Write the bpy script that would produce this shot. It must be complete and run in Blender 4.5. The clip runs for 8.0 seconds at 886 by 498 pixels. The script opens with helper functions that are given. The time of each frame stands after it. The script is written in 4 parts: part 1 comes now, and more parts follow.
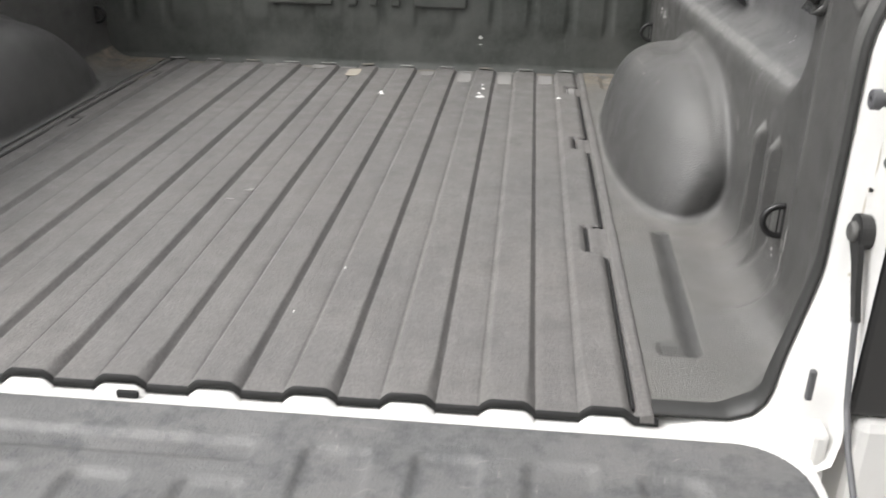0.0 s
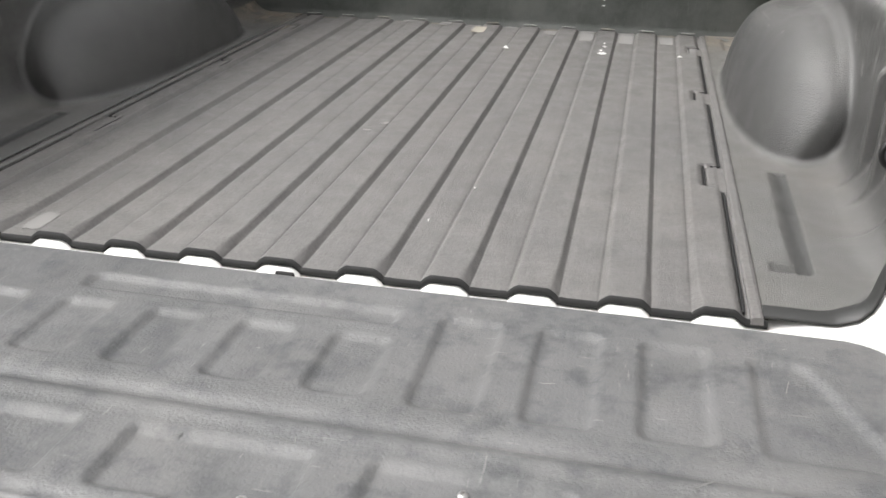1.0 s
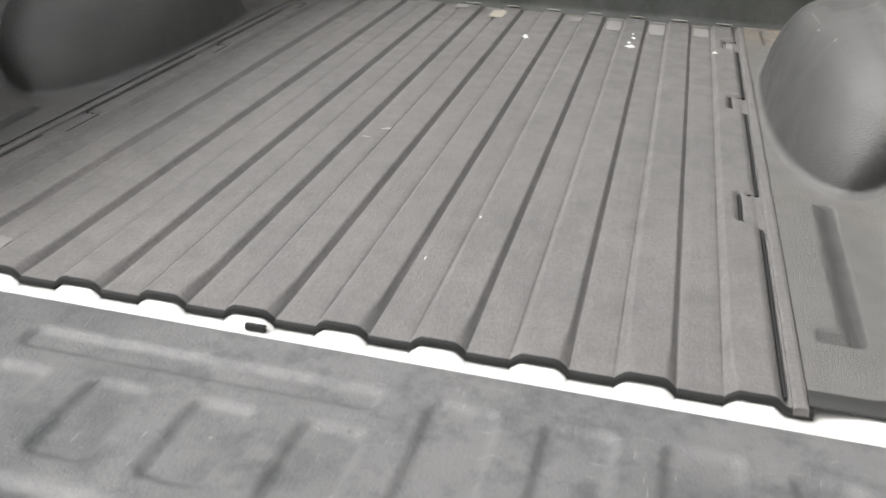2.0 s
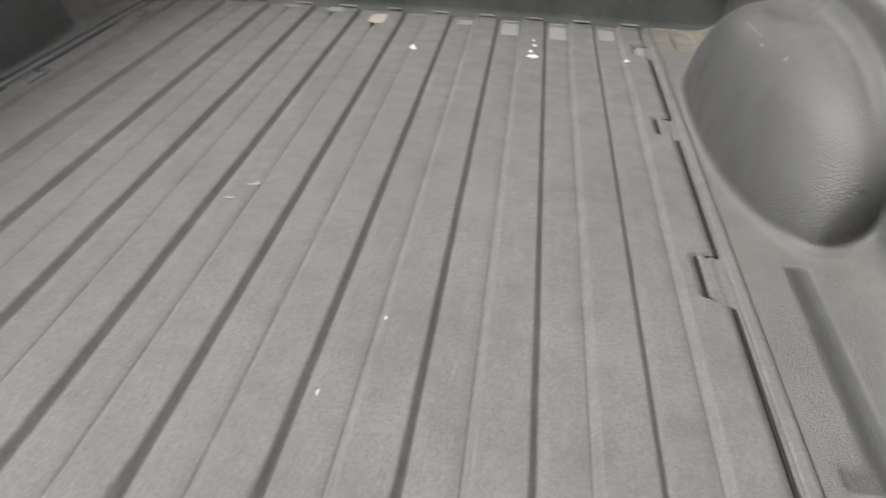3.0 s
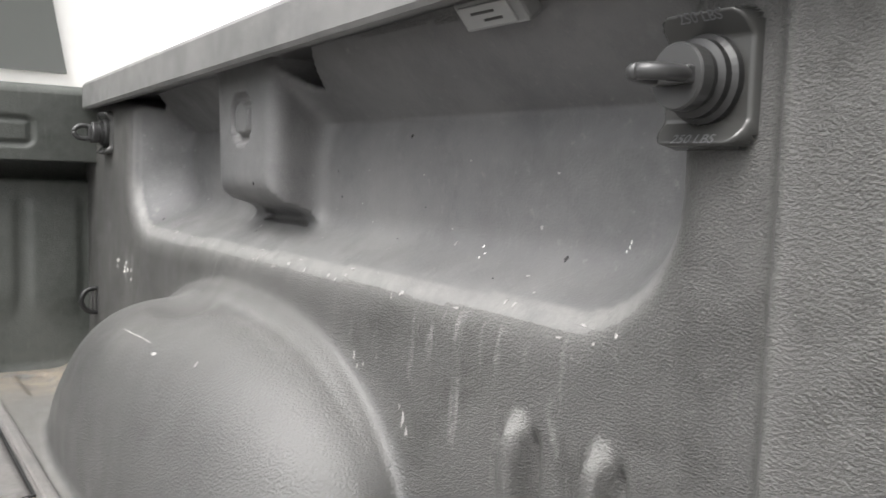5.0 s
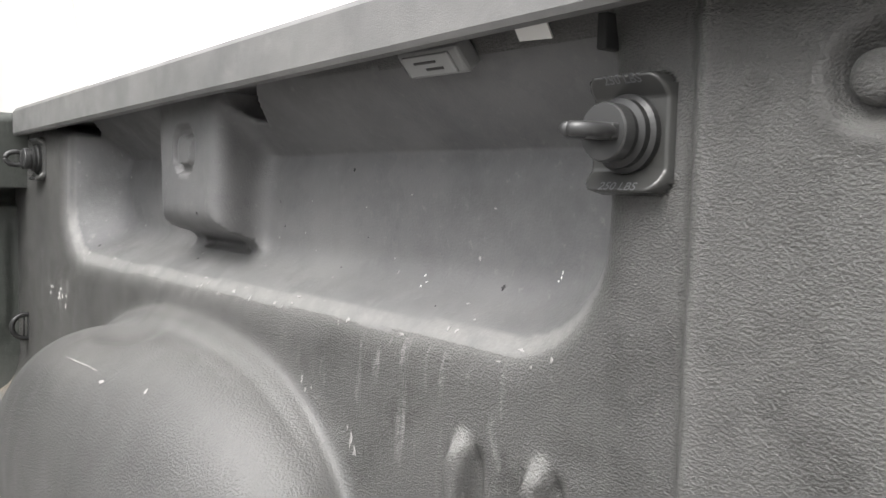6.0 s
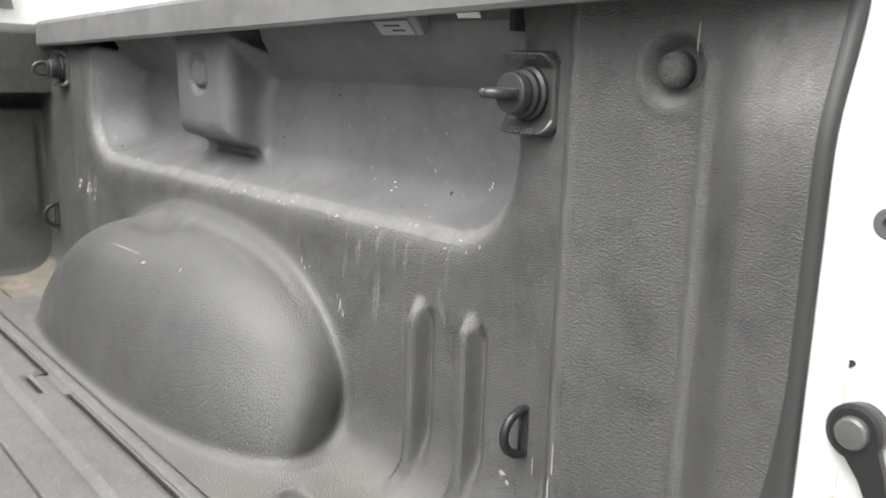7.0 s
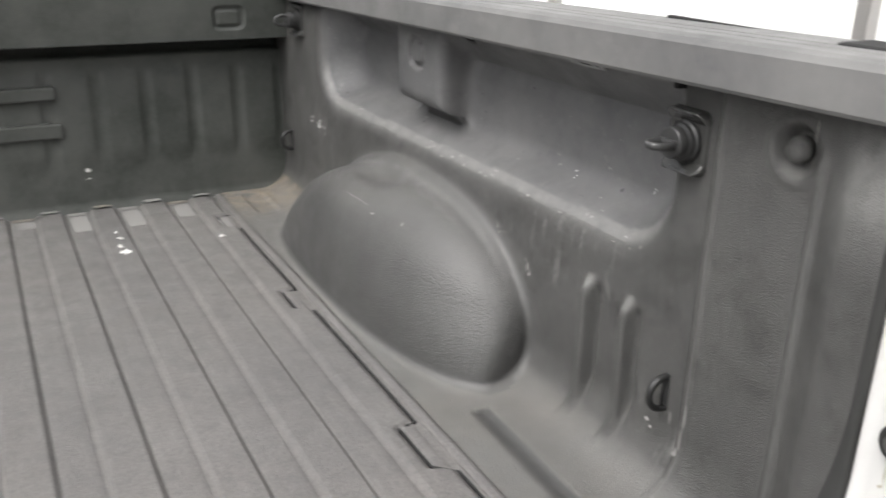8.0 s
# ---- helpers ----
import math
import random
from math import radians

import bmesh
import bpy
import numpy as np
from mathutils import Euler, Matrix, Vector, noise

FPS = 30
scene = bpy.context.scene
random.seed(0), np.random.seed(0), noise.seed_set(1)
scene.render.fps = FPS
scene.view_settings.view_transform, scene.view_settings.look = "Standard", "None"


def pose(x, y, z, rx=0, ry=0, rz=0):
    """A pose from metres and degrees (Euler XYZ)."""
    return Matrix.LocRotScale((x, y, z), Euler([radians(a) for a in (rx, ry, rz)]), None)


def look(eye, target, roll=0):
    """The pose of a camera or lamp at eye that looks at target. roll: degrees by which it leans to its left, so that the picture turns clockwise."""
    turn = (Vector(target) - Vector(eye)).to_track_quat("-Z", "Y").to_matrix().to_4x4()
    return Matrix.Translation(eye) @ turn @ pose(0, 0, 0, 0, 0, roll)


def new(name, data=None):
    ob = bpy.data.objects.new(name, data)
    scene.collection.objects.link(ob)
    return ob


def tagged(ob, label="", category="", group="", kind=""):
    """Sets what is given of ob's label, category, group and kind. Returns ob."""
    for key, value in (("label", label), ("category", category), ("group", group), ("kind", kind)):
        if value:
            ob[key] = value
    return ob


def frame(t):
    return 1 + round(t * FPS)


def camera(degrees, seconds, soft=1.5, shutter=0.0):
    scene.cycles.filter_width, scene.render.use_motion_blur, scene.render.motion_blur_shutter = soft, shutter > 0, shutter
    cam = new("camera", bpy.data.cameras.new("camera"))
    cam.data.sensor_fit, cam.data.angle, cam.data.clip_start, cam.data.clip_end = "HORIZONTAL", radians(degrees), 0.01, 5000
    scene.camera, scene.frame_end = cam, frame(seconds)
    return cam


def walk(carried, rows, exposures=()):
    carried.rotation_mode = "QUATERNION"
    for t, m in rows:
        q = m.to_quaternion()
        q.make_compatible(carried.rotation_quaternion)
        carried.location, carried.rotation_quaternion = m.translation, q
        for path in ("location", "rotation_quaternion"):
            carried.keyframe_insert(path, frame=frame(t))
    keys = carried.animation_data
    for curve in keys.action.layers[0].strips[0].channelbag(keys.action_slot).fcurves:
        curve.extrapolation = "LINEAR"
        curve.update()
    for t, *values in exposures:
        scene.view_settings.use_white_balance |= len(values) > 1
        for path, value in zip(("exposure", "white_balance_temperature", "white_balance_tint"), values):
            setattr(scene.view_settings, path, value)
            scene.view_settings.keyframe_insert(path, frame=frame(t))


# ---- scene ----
from mathutils.bvhtree import BVHTree

cam = camera(53.3, 8.0, shutter=0.25)
PATH = [
    (0, (0.441, -0.827, 0.556), (0.276, 0.99, -0.263), 0.9),
    (0.5, (0.449, -0.886, 0.5), (0.112, 0.908, -0.317), 0.3),
    (1, (0.426, -0.965, 0.506), (0.038, 0.803, -0.344), 0.8),
    (1.2, (0.417, -0.976, 0.513), (0.019, 0.781, -0.356), 1.3),
    (2.5, (0.4, -0.6, 0.542), (-0.016, 1.107, -0.413), 1.9),
    (3, (0.319, -0.466, 0.524), (0.17, 1.281, -0.439), 2.8),
    (3.5, (0.307, -0.258, 0.42), (0.61, 1.514, -0.455), 3.7),
    (4, (0.36, -0.102, 0.377), (1.03, 1.727, -0.075), 4.1),
    (4.5, (0.403, -0.031, 0.387), (1.322, 1.727, 0.136), 2.6),
    (5, (0.417, -0.006, 0.366), (1.527, 1.65, 0.2), 2.1),
    (6.3, (0.345, -0.072, 0.388), (1.603, 1.477, 0.252), 1.8),
    (6.5, (0.32, -0.119, 0.392), (1.579, 1.424, 0.216), 1.9),
    (7, (0.245, -0.237, 0.437), (1.5, 1.269, 0.04), 2.0),
    (7.5, (0.197, -0.348, 0.52), (1.349, 1.176, -0.072), 1.7),
    (8, (0.12, -0.394, 0.644), (0.999, 1.254, -0.069), 1.3),
]
EXPOSURES = [(0.0, .78), (1.2, .86), (2.5, .78), (3.5, .74), (4.0, 1.26), (4.5, 1.46), (5.2, 1.24), (6.3, 1.32), (7.0, 1.22), (7.5, .94), (8.0, .70)]
walk(cam, [(t, look(eye, target, roll)) for t, eye, target, roll in PATH], exposures=EXPOSURES)

# ---- world and light: a bright overcast sky, brightest high on the left ----
world = bpy.data.worlds.new("sky")
scene.world = world
world.use_nodes = True
wn, wl = world.node_tree.nodes, world.node_tree.links
sky = wn.new("ShaderNodeTexSky")
sky.sky_type, sky.sun_disc = "NISHITA", False
sky.sun_elevation, sky.sun_rotation = radians(57), radians(-107)
sky.air_density, sky.dust_density, sky.ozone_density = 1.0, 6.0, 1.0
grey = wn.new("ShaderNodeHueSaturation")
grey.inputs["Saturation"].default_value = 0.12
wl.new(sky.outputs[0], grey.inputs["Color"])
wl.new(grey.outputs[0], wn["Background"].inputs["Color"])
wn["Background"].inputs["Strength"].default_value = 0.165

sun_data = bpy.data.lights.new("sun", "SUN")
sun_data.energy, sun_data.angle, sun_data.color = 0.70, radians(40), (1.0, 0.97, 0.94)
sun = new("sun", sun_data)
sun.matrix_world = look((-3.3, -1.0, 5.4), (0, 0, 0))

# ---- materials ----


def material(name, base, rough=0.6, metal=0.0, spec=0.5):
    m = bpy.data.materials.new(name)
    m.use_nodes = True
    b = m.node_tree.nodes["Principled BSDF"]
    b.inputs["Base Color"].default_value = (*base, 1)
    b.inputs["Roughness"].default_value = rough
    b.inputs["Metallic"].default_value = metal
    b.inputs["Specular IOR Level"].default_value = spec
    return m


def node(m, kind, **values):
    n = m.node_tree.nodes.new(kind)
    for key, value in values.items():
        n.inputs[key].default_value = value
    return n


def wire(m, a, b):
    m.node_tree.links.new(a, b)


def grain(m, scale, detail=4.0, rough=0.6, stretch=(1, 1, 1)):
    """A noise over the thing's own metres."""
    co = m.node_tree.nodes.new("ShaderNodeTexCoord")
    mp = node(m, "ShaderNodeMapping", Scale=stretch)
    n = node(m, "ShaderNodeTexNoise", Scale=scale, Detail=detail, Roughness=rough)
    wire(m, co.outputs["Object"], mp.inputs["Vector"])
    wire(m, mp.outputs[0], n.inputs["Vector"])
    return n.outputs["Fac"]


def ramp(m, fac, lo, hi, a, b):
    r = m.node_tree.nodes.new("ShaderNodeMapRange")
    r.inputs["From Min"].default_value, r.inputs["From Max"].default_value = lo, hi
    r.inputs["To Min"].default_value, r.inputs["To Max"].default_value = a, b
    wire(m, fac, r.inputs["Value"])
    return r.outputs[0]


def mix(m, fac, a, b):
    x = m.node_tree.nodes.new("ShaderNodeMix")
    x.data_type = "RGBA"
    for value, i in ((fac, 0), (a, 6), (b, 7)):
        if isinstance(value, (tuple, float, int)):
            x.inputs[i].default_value = (*value, 1) if isinstance(value, tuple) else value
        else:
            wire(m, value, x.inputs[i])
    return x.outputs[2]


def bump(m, fac, strength, distance, under=None):
    b = node(m, "ShaderNodeBump", Strength=strength, Distance=distance)
    wire(m, fac, b.inputs["Height"])
    if under is not None:
        wire(m, under, b.inputs["Normal"])
    return b.outputs[0]


def bsdf(m):
    return m.node_tree.nodes["Principled BSDF"]


def worn(m, dark, pale):
    """Dark blotches and tiny pale flecks."""
    b = bsdf(m)
    c = b.inputs["Base Color"].links[0].from_socket
    c = mix(m, ramp(m, grain(m, 17.0, 7.0, 0.72), 0.50, 0.68, 0.0, 0.65), c, dark)
    c = mix(m, ramp(m, grain(m, 120.0, 3.0, 0.6), 0.64, 0.76, 0.0, 0.45), c, pale)
    c = mix(m, ramp(m, grain(m, 46.0, 5.0, 0.75), 0.66, 0.74, 0.0, 0.5), c, pale)
    wire(m, c, b.inputs["Base Color"])
    return m


def dust_and_light(m, dust, lo, hi, most):
    """Pale dust lying on what faces up, in patches, with light from above painted in."""
    b = bsdf(m)
    old = b.inputs["Base Color"].links[0].from_socket
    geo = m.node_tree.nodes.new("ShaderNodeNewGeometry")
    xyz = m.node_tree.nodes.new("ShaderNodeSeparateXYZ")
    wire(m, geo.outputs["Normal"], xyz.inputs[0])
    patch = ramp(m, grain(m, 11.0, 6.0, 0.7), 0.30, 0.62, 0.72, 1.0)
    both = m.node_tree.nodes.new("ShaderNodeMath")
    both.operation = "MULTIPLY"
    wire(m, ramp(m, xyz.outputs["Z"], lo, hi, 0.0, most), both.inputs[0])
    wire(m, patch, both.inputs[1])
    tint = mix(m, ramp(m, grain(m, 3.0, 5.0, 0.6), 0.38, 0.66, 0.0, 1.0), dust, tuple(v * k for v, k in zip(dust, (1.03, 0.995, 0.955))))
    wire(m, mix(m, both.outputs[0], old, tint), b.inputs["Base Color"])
    return m


def scuffed(m, pale):
    """Moulded edges rubbed pale, unevenly, some of them with painted light."""
    b = bsdf(m)
    old = b.inputs["Base Color"].links[0].from_socket
    at = m.node_tree.nodes.new("ShaderNodeAttribute")
    at.attribute_name = "wear_and_light"
    both = m.node_tree.nodes.new("ShaderNodeMath")
    both.operation = "MULTIPLY"
    wire(m, at.outputs["Fac"], both.inputs[0])
    wire(m, ramp(m, grain(m, 34.0, 6.0, 0.75), 0.34, 0.62, 0.25, 1.0), both.inputs[1])
    mask = m.node_tree.nodes.new("ShaderNodeAttribute")
    mask.attribute_name = "streak"
    lines = m.node_tree.nodes.new("ShaderNodeMath")
    lines.operation = "MULTIPLY"
    wire(m, mask.outputs["Fac"], lines.inputs[0])
    wire(m, ramp(m, grain(m, 62.0, 5.0, 0.62, (1, 1, 0.20)), 0.555, 0.68, 0.0, 0.70), lines.inputs[1])
    dots = m.node_tree.nodes.new("ShaderNodeMath")
    dots.operation = "MULTIPLY"
    wire(m, lines.outputs[0], dots.inputs[0])
    wire(m, ramp(m, grain(m, 160.0, 3.0, 0.6), 0.36, 0.56, 0.15, 1.0), dots.inputs[1])
    c = mix(m, both.outputs[0], mix(m, dots.outputs[0], old, (0.26, 0.255, 0.248)), pale)
    wire(m, mix(m, ramp(m, at.outputs["Fac"], 0.0, -0.9, 0.0, 0.9), c, (0.060, 0.060, 0.058)), b.inputs["Base Color"])
    return m


def liner_material(name, base, dust, pebble, depth, rough, streak, skin=(1, 1, 1)):
    """Moulded plastic: a pebbled skin, broad dusty patches, fine scuffs along one direction."""
    m = material(name, base, rough)
    broad = ramp(m, grain(m, 5.0, 5.0, 0.65), 0.36, 0.70, 0.0, 1.0)
    fine = ramp(m, grain(m, 60.0, 4.0, 0.7), 0.35, 0.75, 0.0, 0.55)
    lines = ramp(m, grain(m, 26.0, 5.0, 0.6, streak), 0.60, 0.74, 0.0, 0.55)
    c = mix(m, broad, base, tuple(0.6 * v + 0.4 * d for v, d in zip(base, dust)))
    c = mix(m, fine, c, tuple(0.72 * v + 0.28 * d for v, d in zip(base, dust)))
    c = mix(m, lines, c, tuple(0.55 * v + 0.45 * d for v, d in zip(base, dust)))
    wire(m, c, bsdf(m).inputs["Base Color"])
    n = bump(m, grain(m, pebble, 3.0, 0.55, skin), 0.8, depth)
    wire(m, n, bsdf(m).inputs["Normal"])
    wire(m, ramp(m, grain(m, 18.0, 4.0), 0.3, 0.7, rough - 0.08, rough + 0.1), bsdf(m).inputs["Roughness"])
    return m


def mottled(m):
    """Extra blotches, a warm cast here and there, and thin scratches."""
    b = bsdf(m)
    old = b.inputs["Base Color"].links[0].from_socket
    c = mix(m, ramp(m, grain(m, 2.2, 6.0, 0.7), 0.42, 0.66, 0.0, 0.45), old, (0.185, 0.170, 0.158))
    c = mix(m, ramp(m, grain(m, 14.0, 8.0, 0.75), 0.52, 0.72, 0.0, 0.40), c, (0.105, 0.103, 0.100))
    c = mix(m, ramp(m, grain(m, 40.0, 2.0, 0.5, (6, 0.35, 1)), 0.70, 0.76, 0.0, 0.5), c, (0.26, 0.25, 0.24))
    wire(m, c, b.inputs["Base Color"])
    return m


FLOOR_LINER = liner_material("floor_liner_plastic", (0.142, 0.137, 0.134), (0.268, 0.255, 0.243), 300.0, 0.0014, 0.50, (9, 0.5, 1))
mottled(FLOOR_LINER)
floor_c = bsdf(FLOOR_LINER).inputs["Base Color"].links[0].from_socket
floor_c = mix(FLOOR_LINER, ramp(FLOOR_LINER, grain(FLOOR_LINER, 210.0, 4.0, 0.7), 0.40, 0.66, 0.0, 0.55), floor_c, (0.088, 0.085, 0.083))
floor_c = mix(FLOOR_LINER, ramp(FLOOR_LINER, grain(FLOOR_LINER, 30.0, 6.0, 0.7, (2.5, 0.5, 1)), 0.52, 0.70, 0.0, 0.45), floor_c, (0.205, 0.198, 0.190))
wire(FLOOR_LINER, floor_c, bsdf(FLOOR_LINER).inputs["Base Color"])
worn(FLOOR_LINER, (0.108, 0.105, 0.103), (0.21, 0.20, 0.19))
# the floor's plastic at half its tone; the walls' shade is painted in
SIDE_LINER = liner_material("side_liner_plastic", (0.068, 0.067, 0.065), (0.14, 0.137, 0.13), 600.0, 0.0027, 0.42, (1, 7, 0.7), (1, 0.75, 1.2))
worn(SIDE_LINER, (0.034, 0.033, 0.031), (0.17, 0.165, 0.16))
dust_and_light(SIDE_LINER, (0.165, 0.163, 0.158), 0.50, 0.96, 0.90)
grit = SIDE_LINER.node_tree.nodes.new("ShaderNodeAttribute")
grit.attribute_name = "grit"
grit_mix = SIDE_LINER.node_tree.nodes.new("ShaderNodeMath")
grit_mix.operation = "MULTIPLY"
wire(SIDE_LINER, grit.outputs["Fac"], grit_mix.inputs[0])
wire(SIDE_LINER, ramp(SIDE_LINER, grain(SIDE_LINER, 28.0, 7.0, 0.75), 0.40, 0.60, 0.0, 1.0), grit_mix.inputs[1])
wire(SIDE_LINER, mix(SIDE_LINER, grit_mix.outputs[0], bsdf(SIDE_LINER).inputs["Base Color"].links[0].from_socket, (0.28, 0.235, 0.18)), bsdf(SIDE_LINER).inputs["Base Color"])
scuffed(SIDE_LINER, (0.175, 0.173, 0.167))
WHEEL_LINER = liner_material("wheel_housing_plastic", (0.056, 0.0555, 0.054), (0.14, 0.138, 0.134), 420.0, 0.0018, 0.40, (1, 7, 0.7))
bsdf(WHEEL_LINER).inputs["Specular IOR Level"].default_value = 0.65
dust_and_light(WHEEL_LINER, (0.145, 0.144, 0.141), 0.42, 0.97, 0.55)
scuffed(WHEEL_LINER, (0.17, 0.168, 0.163))
GATE_LINER = liner_material("gate_liner_plastic", (0.072, 0.074, 0.075), (0.27, 0.26, 0.25), 300.0, 0.0012, 0.50, (1, 1, 1))
gate_c = bsdf(GATE_LINER).inputs["Base Color"].links[0].from_socket
gate_c = mix(GATE_LINER, ramp(GATE_LINER, grain(GATE_LINER, 7.0, 7.0, 0.72), 0.40, 0.66, 0.0, 0.6), gate_c, (0.155, 0.155, 0.155))
gate_c = mix(GATE_LINER, ramp(GATE_LINER, grain(GATE_LINER, 24.0, 6.0, 0.7), 0.48, 0.66, 0.0, 0.70), gate_c, (0.052, 0.055, 0.058))
for way in ((1, 9, 1), (8, 1, 1)):
    gate_c = mix(GATE_LINER, ramp(GATE_LINER, grain(GATE_LINER, 22.0, 4.0, 0.65, way), 0.66, 0.76, 0.0, 0.55), gate_c, (0.30, 0.29, 0.28))
wire(GATE_LINER, gate_c, bsdf(GATE_LINER).inputs["Base Color"])
# greenish dark grey; part of the front's shade is put into this colour
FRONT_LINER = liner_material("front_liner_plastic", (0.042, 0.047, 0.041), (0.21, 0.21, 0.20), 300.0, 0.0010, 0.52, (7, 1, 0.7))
# smoother, and lighter than the side's plastic to brighten the tray under the rail
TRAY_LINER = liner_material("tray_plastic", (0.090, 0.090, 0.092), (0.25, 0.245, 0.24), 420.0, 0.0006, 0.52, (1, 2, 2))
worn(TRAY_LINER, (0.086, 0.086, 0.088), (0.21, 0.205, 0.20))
dust_and_light(TRAY_LINER, (0.185, 0.18, 0.174), 0.45, 0.95, 0.15)
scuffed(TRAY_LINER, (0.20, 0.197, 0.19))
RAIL_PLASTIC = liner_material("rail_plastic", (0.105, 0.105, 0.105), (0.34, 0.33, 0.32), 700.0, 0.0004, 0.48, (7, 0.6, 1))
TRIM = material("black_cut_edge", (0.012, 0.012, 0.012), 0.75)
BLACK = material("black_plastic", (0.018, 0.018, 0.018), 0.38)
KNOB = material("worn_black_knob", (0.040, 0.040, 0.040), 0.36)
RUBBER = material("grey_rubber", (0.085, 0.085, 0.09), 0.5)
STEEL = material("dull_steel", (0.42, 0.41, 0.40), 0.38, 1.0)
ROLLED_SHADED = material("shaded_rolled_plastic", (0.034, 0.034, 0.033), 0.5)
DARK_STEEL = material("dark_coated_steel", (0.05, 0.05, 0.05), 0.35, 0.0)
PLATE = material("worn_coated_plate", (0.060, 0.060, 0.058), 0.26, 0.35)
GRIME = material("brown_grime", (0.50, 0.46, 0.39), 0.9)
BOLT = material("dull_grey_bolt", (0.11, 0.11, 0.105), 0.45, 0.3)
TAN = material("tan_paper", (0.34, 0.31, 0.26), 0.9)
PALE = material("pale_scrape", (0.33, 0.32, 0.31), 0.9)
SCUFF = material("scuffed_plastic", (0.140, 0.140, 0.135), 0.8)
GRIT = material("tan_grit", (0.185, 0.168, 0.145), 0.95)
CHALK = material("chalky_white", (0.72, 0.71, 0.69), 0.85)
DUST = material("pale_dust", (0.235, 0.228, 0.22), 0.95)
RED = material("red_lens", (0.42, 0.03, 0.04), 0.12)
CLEAR = material("clear_lens", (0.62, 0.58, 0.56), 0.15)
LAMP_LENS = material("frosted_lens", (0.20, 0.20, 0.20), 0.35)
LAMP_CLEAR = material("clear_lamp_lens", (0.27, 0.27, 0.27), 0.2)
LINER_DARK = material("hollow_black", (0.02, 0.02, 0.02), 0.9)

WHITE = material("white_paint", (0.66, 0.655, 0.64), 0.32)
dirt = ramp(WHITE, grain(WHITE, 9.0, 6.0, 0.7), 0.50, 0.78, 0.0, 0.5)
wire(WHITE, mix(WHITE, dirt, (0.66, 0.655, 0.64), (0.54, 0.51, 0.46)), bsdf(WHITE).inputs["Base Color"])
GLASS = material("tinted_glass", (0.10, 0.105, 0.10), 0.06)
TYRE = material("tyre_rubber", (0.03, 0.03, 0.03), 0.8)
CONCRETE = material("concrete", (0.42, 0.41, 0.40), 0.85)
stain = ramp(CONCRETE, grain(CONCRETE, 1.3, 8.0, 0.65), 0.3, 0.7, 0.0, 1.0)
wire(CONCRETE, mix(CONCRETE, stain, (0.36, 0.35, 0.34), (0.50, 0.49, 0.47)), bsdf(CONCRETE).inputs["Base Color"])
wire(CONCRETE, bump(CONCRETE, grain(CONCRETE, 90.0, 4.0), 0.5, 0.003), bsdf(CONCRETE).inputs["Normal"])
RENDER = material("white_render", (0.80, 0.80, 0.79), 0.85)
wire(RENDER, bump(RENDER, grain(RENDER, 60.0, 5.0), 0.4, 0.004), bsdf(RENDER).inputs["Normal"])

# ---- mesh helpers ----


def part(name, bm, mat, parent=None, label="", smooth=False):
    """Links a bmesh (or a ready mesh) as one object under parent."""
    if isinstance(bm, bmesh.types.BMesh):
        me = bpy.data.meshes.new(name)
        bmesh.ops.recalc_face_normals(bm, faces=bm.faces)
        bm.to_mesh(me)
        bm.free()
    else:
        me = bm
    if not me.materials:
        me.materials.append(mat)
    if smooth:
        me.shade_smooth()
    ob = new(name, me)
    ob.parent = parent
    if label:
        ob["label"] = label
    return ob


def empty(name, at=(0, 0, 0)):
    ob = new(name)
    ob.location = at
    ob.empty_display_size = 0.05
    return ob


def box(bm, lo, hi, bevel=0.0, turn=None):
    """A box between two corners, its edges rounded."""
    lo, hi = Vector(lo), Vector(hi)
    made = bmesh.ops.create_cube(bm, size=1.0)["verts"]
    for v in made:
        v.co = Vector([(lo[i] + hi[i]) / 2 + v.co[i] * (hi[i] - lo[i]) for i in range(3)])
    if turn is not None:
        mid = (lo + hi) / 2
        for v in made:
            v.co = mid + turn @ (v.co - mid)
    if bevel:
        edges = list({e for v in made for e in v.link_edges})
        bmesh.ops.bevel(bm, geom=edges, offset=bevel, segments=2, profile=0.5, affect="EDGES")
    return bm


def lathe(bm, rings, axis, at, n=28):
    """Rings of (distance along axis, radius), joined and capped."""
    axis = Vector(axis).normalized()
    side = axis.orthogonal().normalized()
    other = axis.cross(side)
    rows = []
    for d, r in rings:
        rows.append([bm.verts.new(Vector(at) + axis * d + (side * math.cos(a) + other * math.sin(a)) * r)
                     for a in (2 * math.pi * i / n for i in range(n))])
    for a, b in zip(rows, rows[1:]):
        for i in range(n):
            bm.faces.new((a[i], a[(i + 1) % n], b[(i + 1) % n], b[i]))
    bm.faces.new(rows[0][::-1])
    bm.faces.new(rows[-1])
    return bm


def sweep(bm, points, r, n=10):
    """A round rod along points."""
    points = [Vector(p) for p in points]
    rows, side = [], None
    for i, p in enumerate(points):
        way = (points[min(i + 1, len(points) - 1)] - points[max(i - 1, 0)]).normalized()
        side = way.orthogonal().normalized() if side is None else (side - way * side.dot(way)).normalized()
        other = way.cross(side)
        rows.append([bm.verts.new(p + (side * math.cos(a) + other * math.sin(a)) * r)
                     for a in (2 * math.pi * k / n for k in range(n))])
    for a, b in zip(rows, rows[1:]):
        for i in range(n):
            bm.faces.new((a[i], a[(i + 1) % n], b[(i + 1) % n], b[i]))
    bm.faces.new(rows[0][::-1])
    bm.faces.new(rows[-1])
    return bm


